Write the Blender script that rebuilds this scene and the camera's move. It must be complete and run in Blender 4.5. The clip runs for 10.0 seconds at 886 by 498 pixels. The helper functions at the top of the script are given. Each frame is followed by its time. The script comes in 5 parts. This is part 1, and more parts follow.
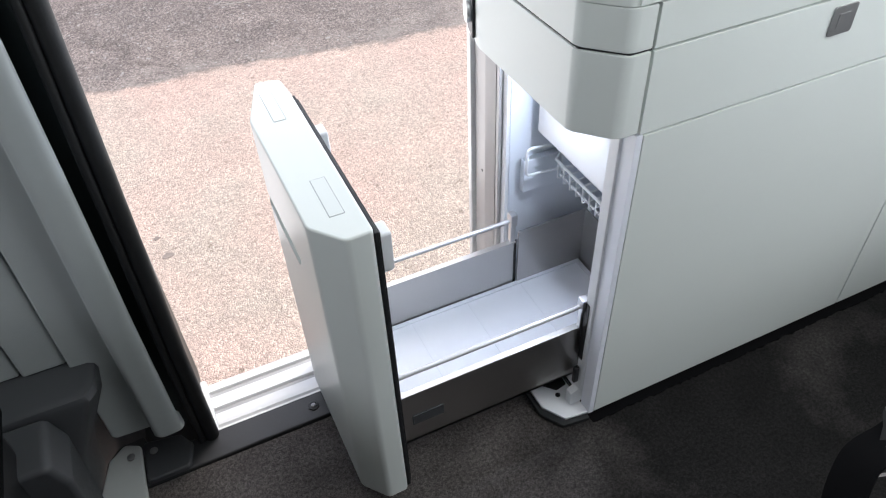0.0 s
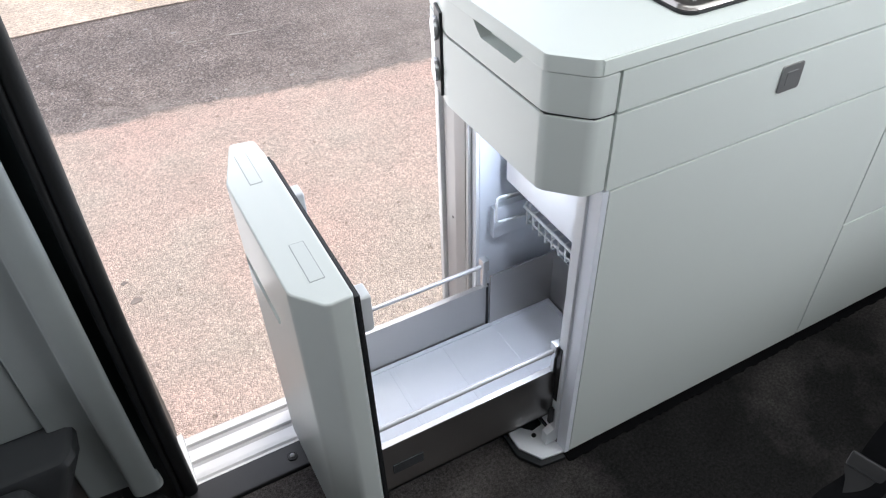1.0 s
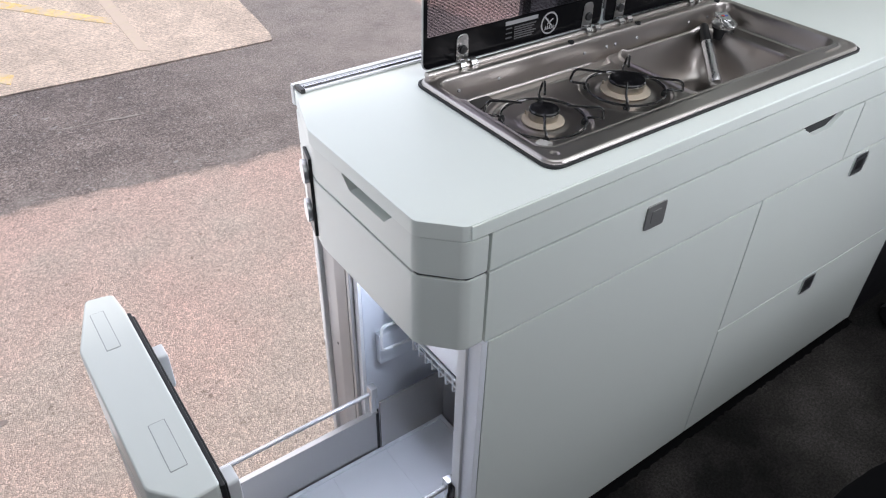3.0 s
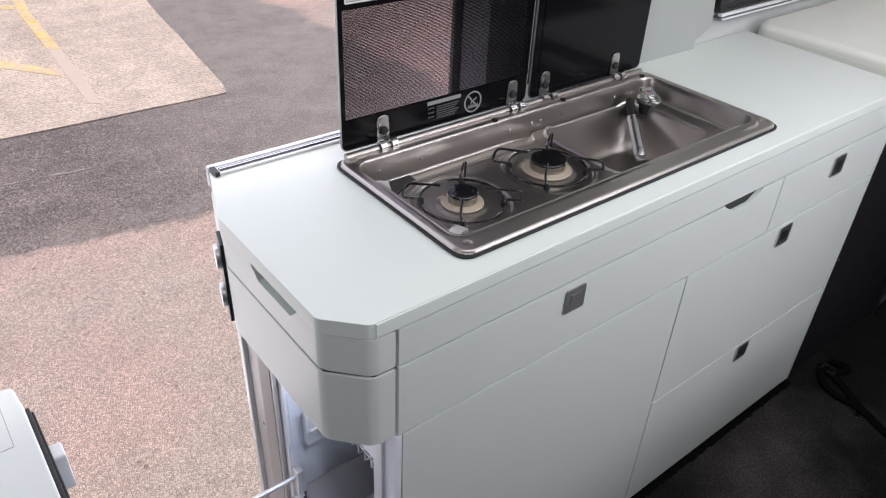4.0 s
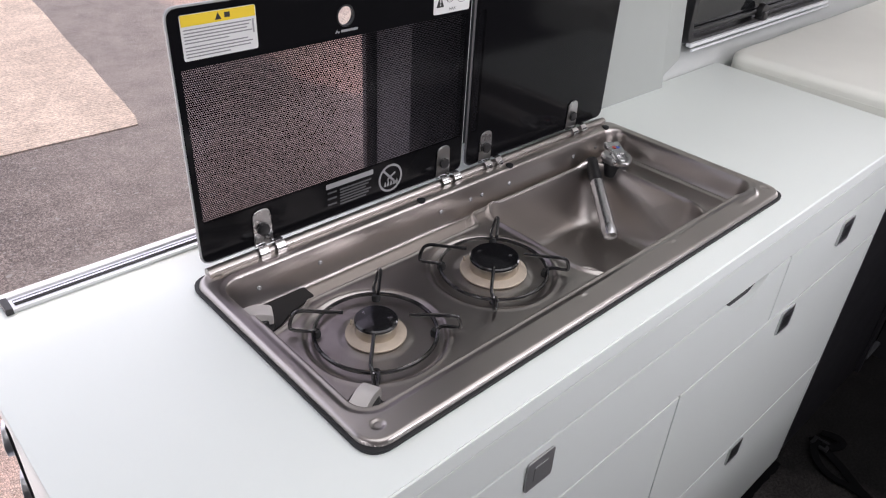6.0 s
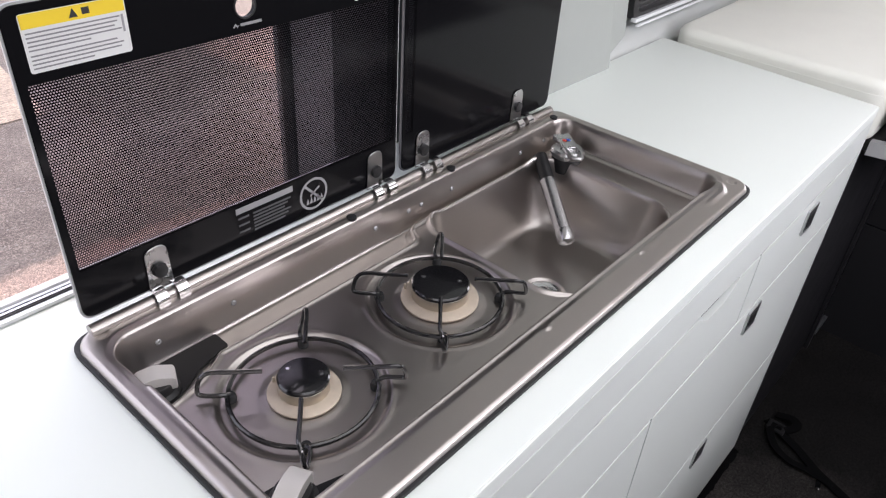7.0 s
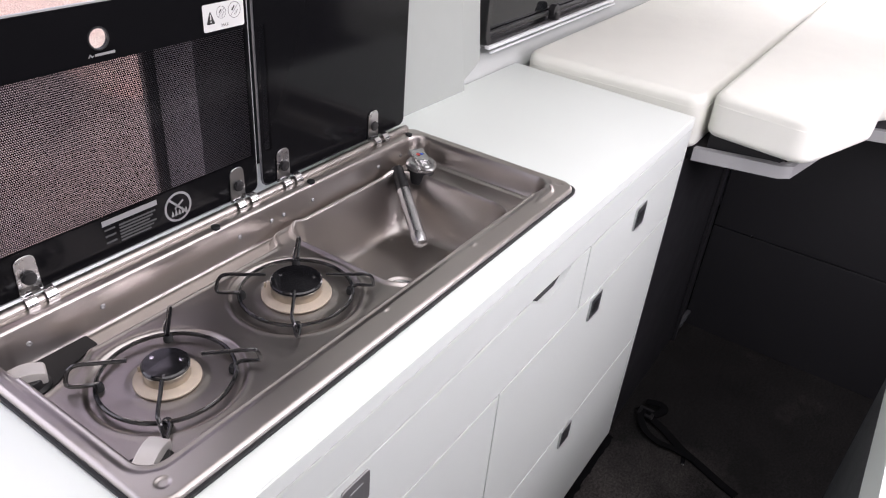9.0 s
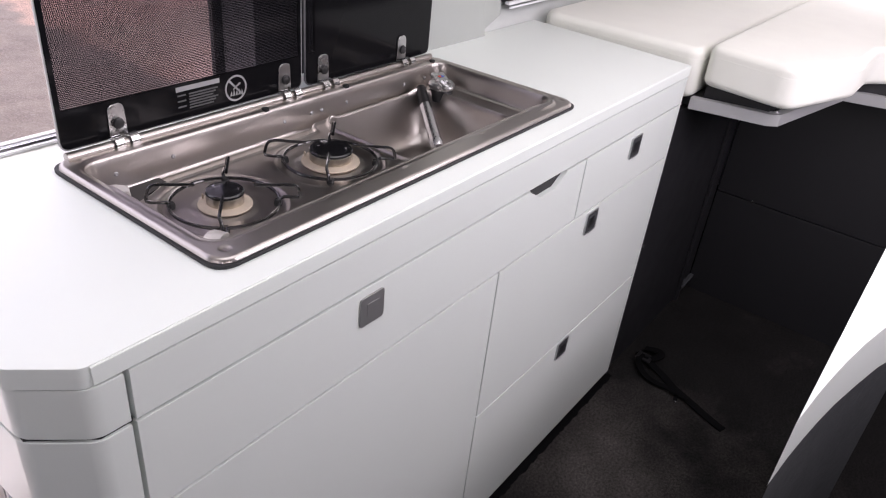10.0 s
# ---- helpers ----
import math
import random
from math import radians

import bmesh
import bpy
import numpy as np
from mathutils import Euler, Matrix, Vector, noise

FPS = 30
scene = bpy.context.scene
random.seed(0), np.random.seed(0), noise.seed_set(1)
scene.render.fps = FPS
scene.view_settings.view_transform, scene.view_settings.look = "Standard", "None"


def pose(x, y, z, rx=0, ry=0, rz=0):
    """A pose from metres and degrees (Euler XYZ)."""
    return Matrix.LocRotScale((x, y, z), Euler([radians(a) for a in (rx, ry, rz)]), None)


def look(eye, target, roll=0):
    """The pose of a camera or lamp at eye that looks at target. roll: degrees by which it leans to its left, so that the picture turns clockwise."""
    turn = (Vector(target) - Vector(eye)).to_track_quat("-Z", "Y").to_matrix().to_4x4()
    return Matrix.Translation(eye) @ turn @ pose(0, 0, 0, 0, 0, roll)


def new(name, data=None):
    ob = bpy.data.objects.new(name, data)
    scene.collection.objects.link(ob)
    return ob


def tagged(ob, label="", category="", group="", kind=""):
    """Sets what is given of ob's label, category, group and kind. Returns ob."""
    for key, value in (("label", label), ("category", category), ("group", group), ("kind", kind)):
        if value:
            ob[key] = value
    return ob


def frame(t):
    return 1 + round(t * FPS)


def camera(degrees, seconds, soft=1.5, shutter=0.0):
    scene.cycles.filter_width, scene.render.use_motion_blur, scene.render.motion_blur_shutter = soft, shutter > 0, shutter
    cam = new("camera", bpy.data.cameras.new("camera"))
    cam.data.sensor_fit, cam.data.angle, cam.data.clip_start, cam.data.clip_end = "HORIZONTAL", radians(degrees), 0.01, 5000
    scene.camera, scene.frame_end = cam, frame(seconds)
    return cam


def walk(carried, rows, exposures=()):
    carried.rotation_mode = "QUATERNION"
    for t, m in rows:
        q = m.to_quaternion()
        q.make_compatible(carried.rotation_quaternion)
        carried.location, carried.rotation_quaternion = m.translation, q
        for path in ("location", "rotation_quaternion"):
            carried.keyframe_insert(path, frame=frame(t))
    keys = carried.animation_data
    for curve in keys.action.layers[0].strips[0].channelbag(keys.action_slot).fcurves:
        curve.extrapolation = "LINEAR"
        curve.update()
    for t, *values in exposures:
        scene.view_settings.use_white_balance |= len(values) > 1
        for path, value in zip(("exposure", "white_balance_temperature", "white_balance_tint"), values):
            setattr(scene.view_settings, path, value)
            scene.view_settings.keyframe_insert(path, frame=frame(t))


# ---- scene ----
cam = camera(62.5, 10.0, soft=1.15)
PATH = [
    (0, (-0.668, -0.755, 1.46), (-0.095, 0.585, 0.091), -2.8),
    (0.5, (-0.679, -0.745, 1.494), (-0.058, 0.594, 0.144), -2.4),
    (1, (-0.675, -0.735, 1.527), (0.001, 0.599, 0.199), -2.0),
    (1.5, (-0.672, -0.721, 1.533), (0.067, 0.602, 0.228), -1.1),
    (2, (-0.683, -0.699, 1.544), (0.135, 0.608, 0.271), 0.1),
    (2.5, (-0.634, -0.674, 1.593), (0.243, 0.616, 0.342), 0.7),
    (2.7, (-0.602, -0.66, 1.606), (0.302, 0.627, 0.37), 1.0),
    (3.8, (-0.482, -0.635, 1.687), (0.56, 0.627, 0.538), 2.5),
    (4, (-0.457, -0.646, 1.683), (0.599, 0.631, 0.563), 2.8),
    (4.5, (-0.39, -0.634, 1.701), (0.696, 0.647, 0.614), 3.0),
    (5, (-0.314, -0.586, 1.665), (0.8, 0.686, 0.597), 3.1),
    (5.5, (-0.241, -0.485, 1.638), (0.899, 0.761, 0.568), 3.2),
    (5.7, (-0.201, -0.425, 1.628), (0.954, 0.805, 0.554), 3.3),
    (7, (-0.031, -0.227, 1.586), (1.239, 0.815, 0.445), 4.0),
    (7.5, (0.02, -0.211, 1.587), (1.353, 0.748, 0.445), 4.5),
    (8, (0.04, -0.231, 1.601), (1.426, 0.673, 0.478), 4.5),
    (8.5, (0.009, -0.273, 1.616), (1.437, 0.607, 0.527), 4.7),
    (9, (-0.077, -0.382, 1.625), (1.366, 0.513, 0.568), 5.1),
    (9.5, (-0.187, -0.487, 1.599), (1.258, 0.434, 0.567), 5.6),
    (10, (-0.291, -0.579, 1.537), (1.126, 0.388, 0.508), 6.3),
]
walk(cam, [(t, look(eye, target, roll)) for t, eye, target, roll in PATH],
     [(0, 0.33, 6180, 11), (1, 0.15, 6180, 11), (2, -0.12, 6130, 13), (2.5, -0.2, 6120, 13), (4, -0.25, 6300, 18), (5.5, -0.24, 6400, 21), (7, 0.05, 6360, 20), (8, 0.22, 6390, 21), (9, 0.22, 6470, 24), (10, 0.06, 6510, 27)])

# ---- world, sun, large lights ----
world = bpy.data.worlds.new("sky")
scene.world = world
world.use_nodes = True
wn = world.node_tree.nodes
sky = wn.new("ShaderNodeTexSky")
sky.sky_type = "NISHITA"
sky.sun_disc = False
sky.sun_elevation, sky.sun_rotation = radians(72.4), radians(66.8)
sky.air_density, sky.dust_density = 1.0, 4.0
world.node_tree.links.new(sky.outputs[0], wn["Background"].inputs[0])
wn["Background"].inputs[1].default_value = 0.15

sun = new("sun", bpy.data.lights.new("sun", "SUN"))
sun.data.energy, sun.data.angle, sun.data.color = 2.7, radians(16), (1.0, 0.92, 0.84)
sun.matrix_world = look((7, 3, 24), (0, 0, 0))


def area_lamp(name, at, target, w, h, watts, color=(1.0, 0.985, 0.975)):
    l = new(name, bpy.data.lights.new(name, "AREA"))
    l.data.shape, l.data.size, l.data.size_y = "RECTANGLE", w, h
    l.data.energy, l.data.color = watts, color
    l.matrix_world = look(at, target)
    return l


area_lamp("door_daylight", (-0.08, 0.66, 0.95), (-0.08, -2, 0.8), 1.35, 1.5, 9)
# Window assumed across the aisle, out of view; placed to light the cabinet fronts
area_lamp("unseen_opposite_window", (1.3, -1.2, 1.52), (1.3, 0.6, 0.3), 1.5, 0.5, 17)
# Broad soft fill added overhead, with no source in view
area_lamp("overhead_fill", (0.55, -0.42, 1.97), (0.55, -0.42, 0), 2.0, 1.0, 12, (0.965, 1.0, 0.975))
# Fill added behind the bed to brighten the mattresses; no window is seen there
area_lamp("rear_fill", (3.36, -0.35, 1.45), (1.5, -0.35, 1.0), 1.2, 0.45, 9)
area_lamp("windscreen_daylight", (-2.5, -0.3, 1.35), (0, -0.3, 1.0), 1.5, 0.6, 10)

# ---- materials ----


def mat(name, color, rough=0.5, metal=0.0, var=0.0, scale=20.0, bump=0.0, bump_scale=200.0, stretch=(1, 1, 1), coat=0.0, spec=0.5):
    m = bpy.data.materials.new(name)
    m.use_nodes = True
    n, l = m.node_tree.nodes, m.node_tree.links
    b = n["Principled BSDF"]
    b.inputs["Base Color"].default_value = (*color, 1)
    b.inputs["Roughness"].default_value = rough
    b.inputs["Metallic"].default_value = metal
    b.inputs["Coat Weight"].default_value = coat
    b.inputs["Specular IOR Level"].default_value = spec
    tc = n.new("ShaderNodeTexCoord")
    mp = n.new("ShaderNodeMapping")
    mp.inputs["Scale"].default_value = stretch
    l.new(tc.outputs["Object"], mp.inputs[0])
    if var:
        a = n.new("ShaderNodeTexNoise")
        a.inputs["Scale"].default_value, a.inputs["Detail"].default_value = scale, 6
        l.new(mp.outputs[0], a.inputs[0])
        big = n.new("ShaderNodeTexNoise")
        big.inputs["Scale"].default_value, big.inputs["Detail"].default_value = scale * 0.13, 3
        l.new(mp.outputs[0], big.inputs[0])
        add = n.new("ShaderNodeMath")
        add.operation = "ADD"
        l.new(a.outputs[0], add.inputs[0]), l.new(big.outputs[0], add.inputs[1])
        r = n.new("ShaderNodeMapRange")
        r.inputs[1].default_value, r.inputs[2].default_value = 0.6, 1.4
        r.inputs[3].default_value, r.inputs[4].default_value = 1 - var, 1 + var
        l.new(add.outputs[0], r.inputs[0])
        mix = n.new("ShaderNodeMix")
        mix.data_type, mix.blend_type = "RGBA", "MULTIPLY"
        mix.inputs[0].default_value = 1
        mix.inputs[6].default_value = (*color, 1)
        l.new(r.outputs[0], mix.inputs[7])
        l.new(mix.outputs[2], b.inputs["Base Color"])
        r2 = n.new("ShaderNodeMapRange")
        r2.inputs[1].default_value, r2.inputs[2].default_value = 0.6, 1.4
        r2.inputs[3].default_value, r2.inputs[4].default_value = rough * 0.88, min(1, rough * 1.12)
        l.new(add.outputs[0], r2.inputs[0])
        l.new(r2.outputs[0], b.inputs["Roughness"])
    if bump:
        bn = n.new("ShaderNodeTexNoise")
        bn.inputs["Scale"].default_value, bn.inputs["Detail"].default_value = bump_scale, 4
        l.new(mp.outputs[0], bn.inputs[0])
        bp = n.new("ShaderNodeBump")
        bp.inputs["Strength"].default_value, bp.inputs["Distance"].default_value = bump, 0.002
        l.new(bn.outputs[0], bp.inputs["Height"])
        l.new(bp.outputs[0], b.inputs["Normal"])
    return m


M = {}
M["panel"] = mat("white_lacquer", (0.705, 0.75, 0.716), 0.36, var=0.015, scale=6, bump=0.02, bump_scale=400)
M["worktop"] = mat("white_laminate", (0.765, 0.815, 0.778), 0.46, var=0.012, scale=8, bump=0.03, bump_scale=900)
M["edge"] = mat("panel_edge", (0.72, 0.73, 0.72), 0.5, var=0.02)
# Near-black for gaps and recesses, their shade put into the colour
M["gap"] = mat("gap_black", (0.03, 0.032, 0.033), 0.8, var=0.1)
M["steel"] = mat("brushed_steel", (0.455, 0.425, 0.402), 0.31, 1.0, var=0.05, scale=14, stretch=(0.12, 1, 1))
M["steel_dark"] = mat("drawer_steel", (0.50, 0.49, 0.48), 0.33, 1.0, var=0.04, scale=12, stretch=(0.15, 1, 1))
M["chrome"] = mat("chrome", (0.72, 0.72, 0.72), 0.12, 1.0, var=0.03, scale=40)
M["alu"] = mat("anodised_aluminium", (0.62, 0.63, 0.64), 0.36, 1.0, var=0.04, scale=50)
M["alu_grey"] = mat("grey_profile", (0.33, 0.33, 0.33), 0.45, 0.7, var=0.05, scale=30)
M["railgrey"] = mat("satin_aluminium_rail", (0.46, 0.465, 0.47), 0.38, 0.3, var=0.04, scale=30)
M["railrod"] = mat("satin_rail_rod", (0.60, 0.60, 0.62), 0.32, 0.35, var=0.03, scale=60)
M["grip"] = mat("satin_grip", (0.62, 0.60, 0.575), 0.38, 0.3, var=0.04, scale=60)
M["profile"] = mat("light_grey_profile", (0.46, 0.455, 0.45), 0.42, 0.25, var=0.04, scale=30)
M["tray"] = mat("white_tray_plastic", (0.84, 0.87, 0.93), 0.35, var=0.015, scale=20)
M["column"] = mat("grey_green_lining", (0.37, 0.395, 0.372), 0.6, var=0.03, scale=30, bump=0.08, bump_scale=900)
M["glassedge"] = mat("ground_glass_edge", (0.40, 0.41, 0.41), 0.35, 0.3, var=0.05, scale=60)
M["insert"] = mat("pale_green_insert", (0.69, 0.735, 0.707), 0.38, var=0.02, scale=20)
M["tube"] = mat("satin_tap_tube", (0.55, 0.55, 0.56), 0.25, 1.0, var=0.03, scale=40)
M["tapmetal"] = mat("satin_chrome", (0.50, 0.50, 0.50), 0.28, 1.0, var=0.04, scale=60)
M["black"] = mat("black_plastic", (0.012, 0.012, 0.013), 0.4, var=0.1, scale=60)
M["field"] = mat("black_control_print", (0.008, 0.008, 0.009), 0.35, var=0.1, scale=60, spec=0.25)
M["enamel"] = mat("black_enamel", (0.006, 0.006, 0.007), 0.12, var=0.1, scale=60, coat=0.5)
M["wire"] = mat("black_enamelled_wire", (0.008, 0.008, 0.009), 0.13, var=0.2, scale=90, coat=0.6)
M["brass"] = mat("burner_alloy", (0.58, 0.50, 0.405), 0.5, 0.45, var=0.12, scale=90)
M["burnermetal"] = mat("turned_burner_alloy", (0.50, 0.46, 0.40), 0.30, 1.0, var=0.08, scale=80)
M["fridge"] = mat("fridge_liner", (0.74, 0.78, 0.84), 0.35, var=0.02, scale=8)
M["whiteplastic"] = mat("white_plastic", (0.80, 0.82, 0.84), 0.35, var=0.02, scale=20)
M["sticker"] = mat("sticker_white", (0.72, 0.73, 0.72), 0.5, var=0.03, scale=40)
M["yellow"] = mat("sticker_yellow", (0.85, 0.62, 0.02), 0.5, var=0.03, scale=40)
M["print"] = mat("grey_print", (0.32, 0.32, 0.33), 0.5, var=0.05, scale=40)
M["finetext"] = mat("fine_grey_text", (0.24, 0.24, 0.25), 0.5, var=0.05, scale=40)
M["ink"] = mat("black_ink", (0.02, 0.02, 0.02), 0.5, var=0.1, scale=40)
M["red"] = mat("red_dot", (0.6, 0.05, 0.03), 0.4, var=0.05)
M["blue"] = mat("blue_dot", (0.04, 0.12, 0.55), 0.4, var=0.05)
M["trim"] = mat("light_grey_trim", (0.36, 0.39, 0.385), 0.55, var=0.03, scale=60, bump=0.12, bump_scale=1500)
M["wallboard"] = mat("grey_wall_lining", (0.50, 0.525, 0.51), 0.6, var=0.03, scale=30, bump=0.08, bump_scale=900)
M["darkplastic"] = mat("dark_grey_plastic", (0.055, 0.058, 0.062), 0.5, var=0.06, scale=40, bump=0.15, bump_scale=1200)
M["postpaint"] = mat("grey_post_paint", (0.17, 0.175, 0.18), 0.4, var=0.06, scale=20)
M["threshold"] = mat("charcoal_threshold_plastic", (0.030, 0.031, 0.033), 0.5, var=0.08, scale=40, bump=0.15, bump_scale=1200)
M["rubber"] = mat("black_rubber", (0.010, 0.011, 0.012), 0.6, var=0.25, scale=50, bump=0.2, bump_scale=200)
M["sheet"] = mat("dark_body_panel", (0.016, 0.022, 0.024), 0.45, var=0.15, scale=20)
M["whitepaint"] = mat("white_car_paint", (0.78, 0.78, 0.77), 0.25, var=0.02, scale=12, coat=0.4)
M["groove"] = mat("grey_groove", (0.40, 0.40, 0.40), 0.6, var=0.06, scale=50)
M["blackboard"] = mat("black_board", (0.012, 0.012, 0.014), 0.5, var=0.12, scale=15, bump=0.05, bump_scale=600)
M["fabric"] = mat("cream_mattress_cover", (0.84, 0.85, 0.785), 0.9, var=0.025, scale=12, bump=0.35, bump_scale=700, spec=0.2)
M["webbing"] = mat("black_webbing", (0.004, 0.004, 0.0045), 0.9, var=0.2, scale=300, bump=0.3, bump_scale=1200, spec=0.06)
M["concrete"] = mat("pale_concrete", (0.72, 0.605, 0.49), 0.9, var=0.15, scale=16, bump=0.8, bump_scale=70)
nt = M["concrete"].node_tree
tc0 = nt.nodes.new("ShaderNodeTexCoord")
wv = nt.nodes.new("ShaderNodeTexWave")
wv.bands_direction = "Y"
wv.inputs["Scale"].default_value, wv.inputs["Distortion"].default_value, wv.inputs["Detail"].default_value = 9.0, 4.0, 3
nt.links.new(tc0.outputs["Object"], wv.inputs[0])
bp0 = nt.nodes.new("ShaderNodeBump")
bp0.inputs["Strength"].default_value, bp0.inputs["Distance"].default_value = 0.42, 0.01
nt.links.new(wv.outputs["Fac"], bp0.inputs["Height"])
nt.links.new(nt.nodes["Principled BSDF"].inputs["Normal"].links[0].from_socket, bp0.inputs["Normal"])
nt.links.new(bp0.outputs[0], nt.nodes["Principled BSDF"].inputs["Normal"])
base0 = nt.nodes["Principled BSDF"].inputs["Base Color"].links[0].from_socket
for kind0, sock0, lo0, hi0, p0, p1 in (("wave", wv.outputs["Fac"], 0.92, 1.03, 0.2, 0.8), ("patch", None, 0.78, 1.08, 0.35, 0.65), ("grit", None, 0.62, 1.22, 0.35, 0.62)):
    if sock0 is None:
        t0 = nt.nodes.new("ShaderNodeTexNoise")
        t0.inputs["Scale"].default_value, t0.inputs["Detail"].default_value, t0.inputs["Roughness"].default_value = (2.2, 6, 0.7) if kind0 == "patch" else (55, 5, 0.75)
        nt.links.new(tc0.outputs["Object"], t0.inputs[0])
        sock0 = t0.outputs[0]
    r0 = nt.nodes.new("ShaderNodeMapRange")
    r0.inputs[1].default_value, r0.inputs[2].default_value, r0.inputs[3].default_value, r0.inputs[4].default_value = p0, p1, lo0, hi0
    nt.links.new(sock0, r0.inputs[0])
    x0 = nt.nodes.new("ShaderNodeMix")
    x0.data_type, x0.blend_type = "RGBA", "MULTIPLY"
    x0.inputs[0].default_value = 1
    nt.links.new(base0, x0.inputs[6]), nt.links.new(r0.outputs[0], x0.inputs[7])
    base0 = x0.outputs[2]
nt.links.new(base0, nt.nodes["Principled BSDF"].inputs["Base Color"])
M["roadpaint"] = mat("worn_yellow_paint", (0.80, 0.60, 0.22), 0.8, var=0.35, scale=22, bump=0.4, bump_scale=60)
M["fadedpaint"] = mat("faded_yellow_paint", (0.66, 0.57, 0.42), 0.85, var=0.2, scale=30, bump=0.4, bump_scale=60)


def worn_paint(m, under_color, lo, hi):
    """Lets the ground show through a paint in ragged flakes."""
    n, l = m.node_tree.nodes, m.node_tree.links
    b = n["Principled BSDF"]
    tc = n.new("ShaderNodeTexCoord")
    a = n.new("ShaderNodeTexNoise")
    a.inputs["Scale"].default_value, a.inputs["Detail"].default_value, a.inputs["Roughness"].default_value = 9, 8, 0.8
    l.new(tc.outputs["Object"], a.inputs[0])
    r = n.new("ShaderNodeMapRange")
    r.inputs[1].default_value, r.inputs[2].default_value = lo, hi
    l.new(a.outputs[0], r.inputs[0])
    x = n.new("ShaderNodeMix")
    x.data_type = "RGBA"
    l.new(r.outputs[0], x.inputs[0])
    l.new(b.inputs["Base Color"].links[0].from_socket, x.inputs[6])
    x.inputs[7].default_value = (*under_color, 1)
    l.new(x.outputs[2], b.inputs["Base Color"])


worn_paint(M["roadpaint"], (0.66, 0.555, 0.45), 0.42, 0.60)
worn_paint(M["fadedpaint"], (0.66, 0.555, 0.45), 0.34, 0.54)
M["sandfill"] = mat("sandy_crack_fill", (0.40, 0.37, 0.335), 0.95, var=0.35, scale=60, bump=0.6, bump_scale=120)
M["oil"] = mat("oil_stain", (0.28, 0.24, 0.21), 0.85, var=0.3, scale=90, bump=0.6, bump_scale=170)
M["headlining"] = mat("headlining", (0.74, 0.74, 0.73), 0.9, var=0.03, scale=30)


def soft_folds(m, scale, depth):
    """Broad soft folds over a material's own fine relief."""
    n, l = m.node_tree.nodes, m.node_tree.links
    b = n["Principled BSDF"]
    tc = n.new("ShaderNodeTexCoord")
    a = n.new("ShaderNodeTexNoise")
    a.inputs["Scale"].default_value, a.inputs["Detail"].default_value, a.inputs["Distortion"].default_value = scale, 3, 0.8
    l.new(tc.outputs["Object"], a.inputs[0])
    bp = n.new("ShaderNodeBump")
    bp.inputs["Strength"].default_value, bp.inputs["Distance"].default_value = 0.6, depth
    l.new(a.outputs[0], bp.inputs["Height"])
    l.new(b.inputs["Normal"].links[0].from_socket, bp.inputs["Normal"])
    l.new(bp.outputs[0], b.inputs["Normal"])


soft_folds(M["fabric"], 7, 0.005)


def carpet():
    m = mat("charcoal_carpet", (0.0160, 0.0152, 0.0149), 0.95, var=0.5, scale=9, spec=0.15)
    n, l = m.node_tree.nodes, m.node_tree.links
    tc = n.new("ShaderNodeTexCoord")
    v = n.new("ShaderNodeTexVoronoi")
    v.inputs["Scale"].default_value = 650
    l.new(tc.outputs["Object"], v.inputs[0])
    a = n.new("ShaderNodeTexNoise")
    a.inputs["Scale"].default_value, a.inputs["Detail"].default_value = 330, 4
    l.new(tc.outputs["Object"], a.inputs[0])
    add = n.new("ShaderNodeMath")
    add.operation = "ADD"
    l.new(v.outputs["Distance"], add.inputs[0]), l.new(a.outputs[0], add.inputs[1])
    bp = n.new("ShaderNodeBump")
    bp.inputs["Strength"].default_value, bp.inputs["Distance"].default_value = 0.9, 0.004
    l.new(add.outputs[0], bp.inputs["Height"])
    b = n["Principled BSDF"]
    l.new(bp.outputs[0], b.inputs["Normal"])
    src = b.inputs["Base Color"].links[0].from_socket
    r = n.new("ShaderNodeMapRange")
    r.inputs[1].default_value, r.inputs[2].default_value, r.inputs[3].default_value, r.inputs[4].default_value = 0.35, 0.7, 0.7, 1.45
    l.new(a.outputs[0], r.inputs[0])
    mx = n.new("ShaderNodeMix")
    mx.data_type, mx.blend_type = "RGBA", "MULTIPLY"
    mx.inputs[0].default_value = 1
    l.new(src, mx.inputs[6]), l.new(r.outputs[0], mx.inputs[7])
    tuft = n.new("ShaderNodeTexNoise")
    tuft.inputs["Scale"].default_value, tuft.inputs["Detail"].default_value, tuft.inputs["Roughness"].default_value = 130, 3, 0.7
    l.new(tc.outputs["Object"], tuft.inputs[0])
    pile = n.new("ShaderNodeMapRange")
    pile.inputs[1].default_value, pile.inputs[2].default_value, pile.inputs[3].default_value, pile.inputs[4].default_value = 0.36, 0.64, 0.6, 1.4
    l.new(tuft.outputs[0], pile.inputs[0])
    tufted = n.new("ShaderNodeMix")
    tufted.data_type, tufted.blend_type = "RGBA", "MULTIPLY"
    tufted.inputs[0].default_value = 1
    l.new(mx.outputs[2], tufted.inputs[6]), l.new(pile.outputs[0], tufted.inputs[7])
    # Carpet colour raised around the door in place of the daylight falling there
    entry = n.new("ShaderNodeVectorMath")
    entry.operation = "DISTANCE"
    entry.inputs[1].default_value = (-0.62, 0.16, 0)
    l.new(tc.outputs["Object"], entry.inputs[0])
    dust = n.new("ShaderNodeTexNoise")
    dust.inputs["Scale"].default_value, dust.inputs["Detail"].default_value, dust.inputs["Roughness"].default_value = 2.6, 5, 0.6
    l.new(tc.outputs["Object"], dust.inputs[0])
    door_light = n.new("ShaderNodeMapRange")
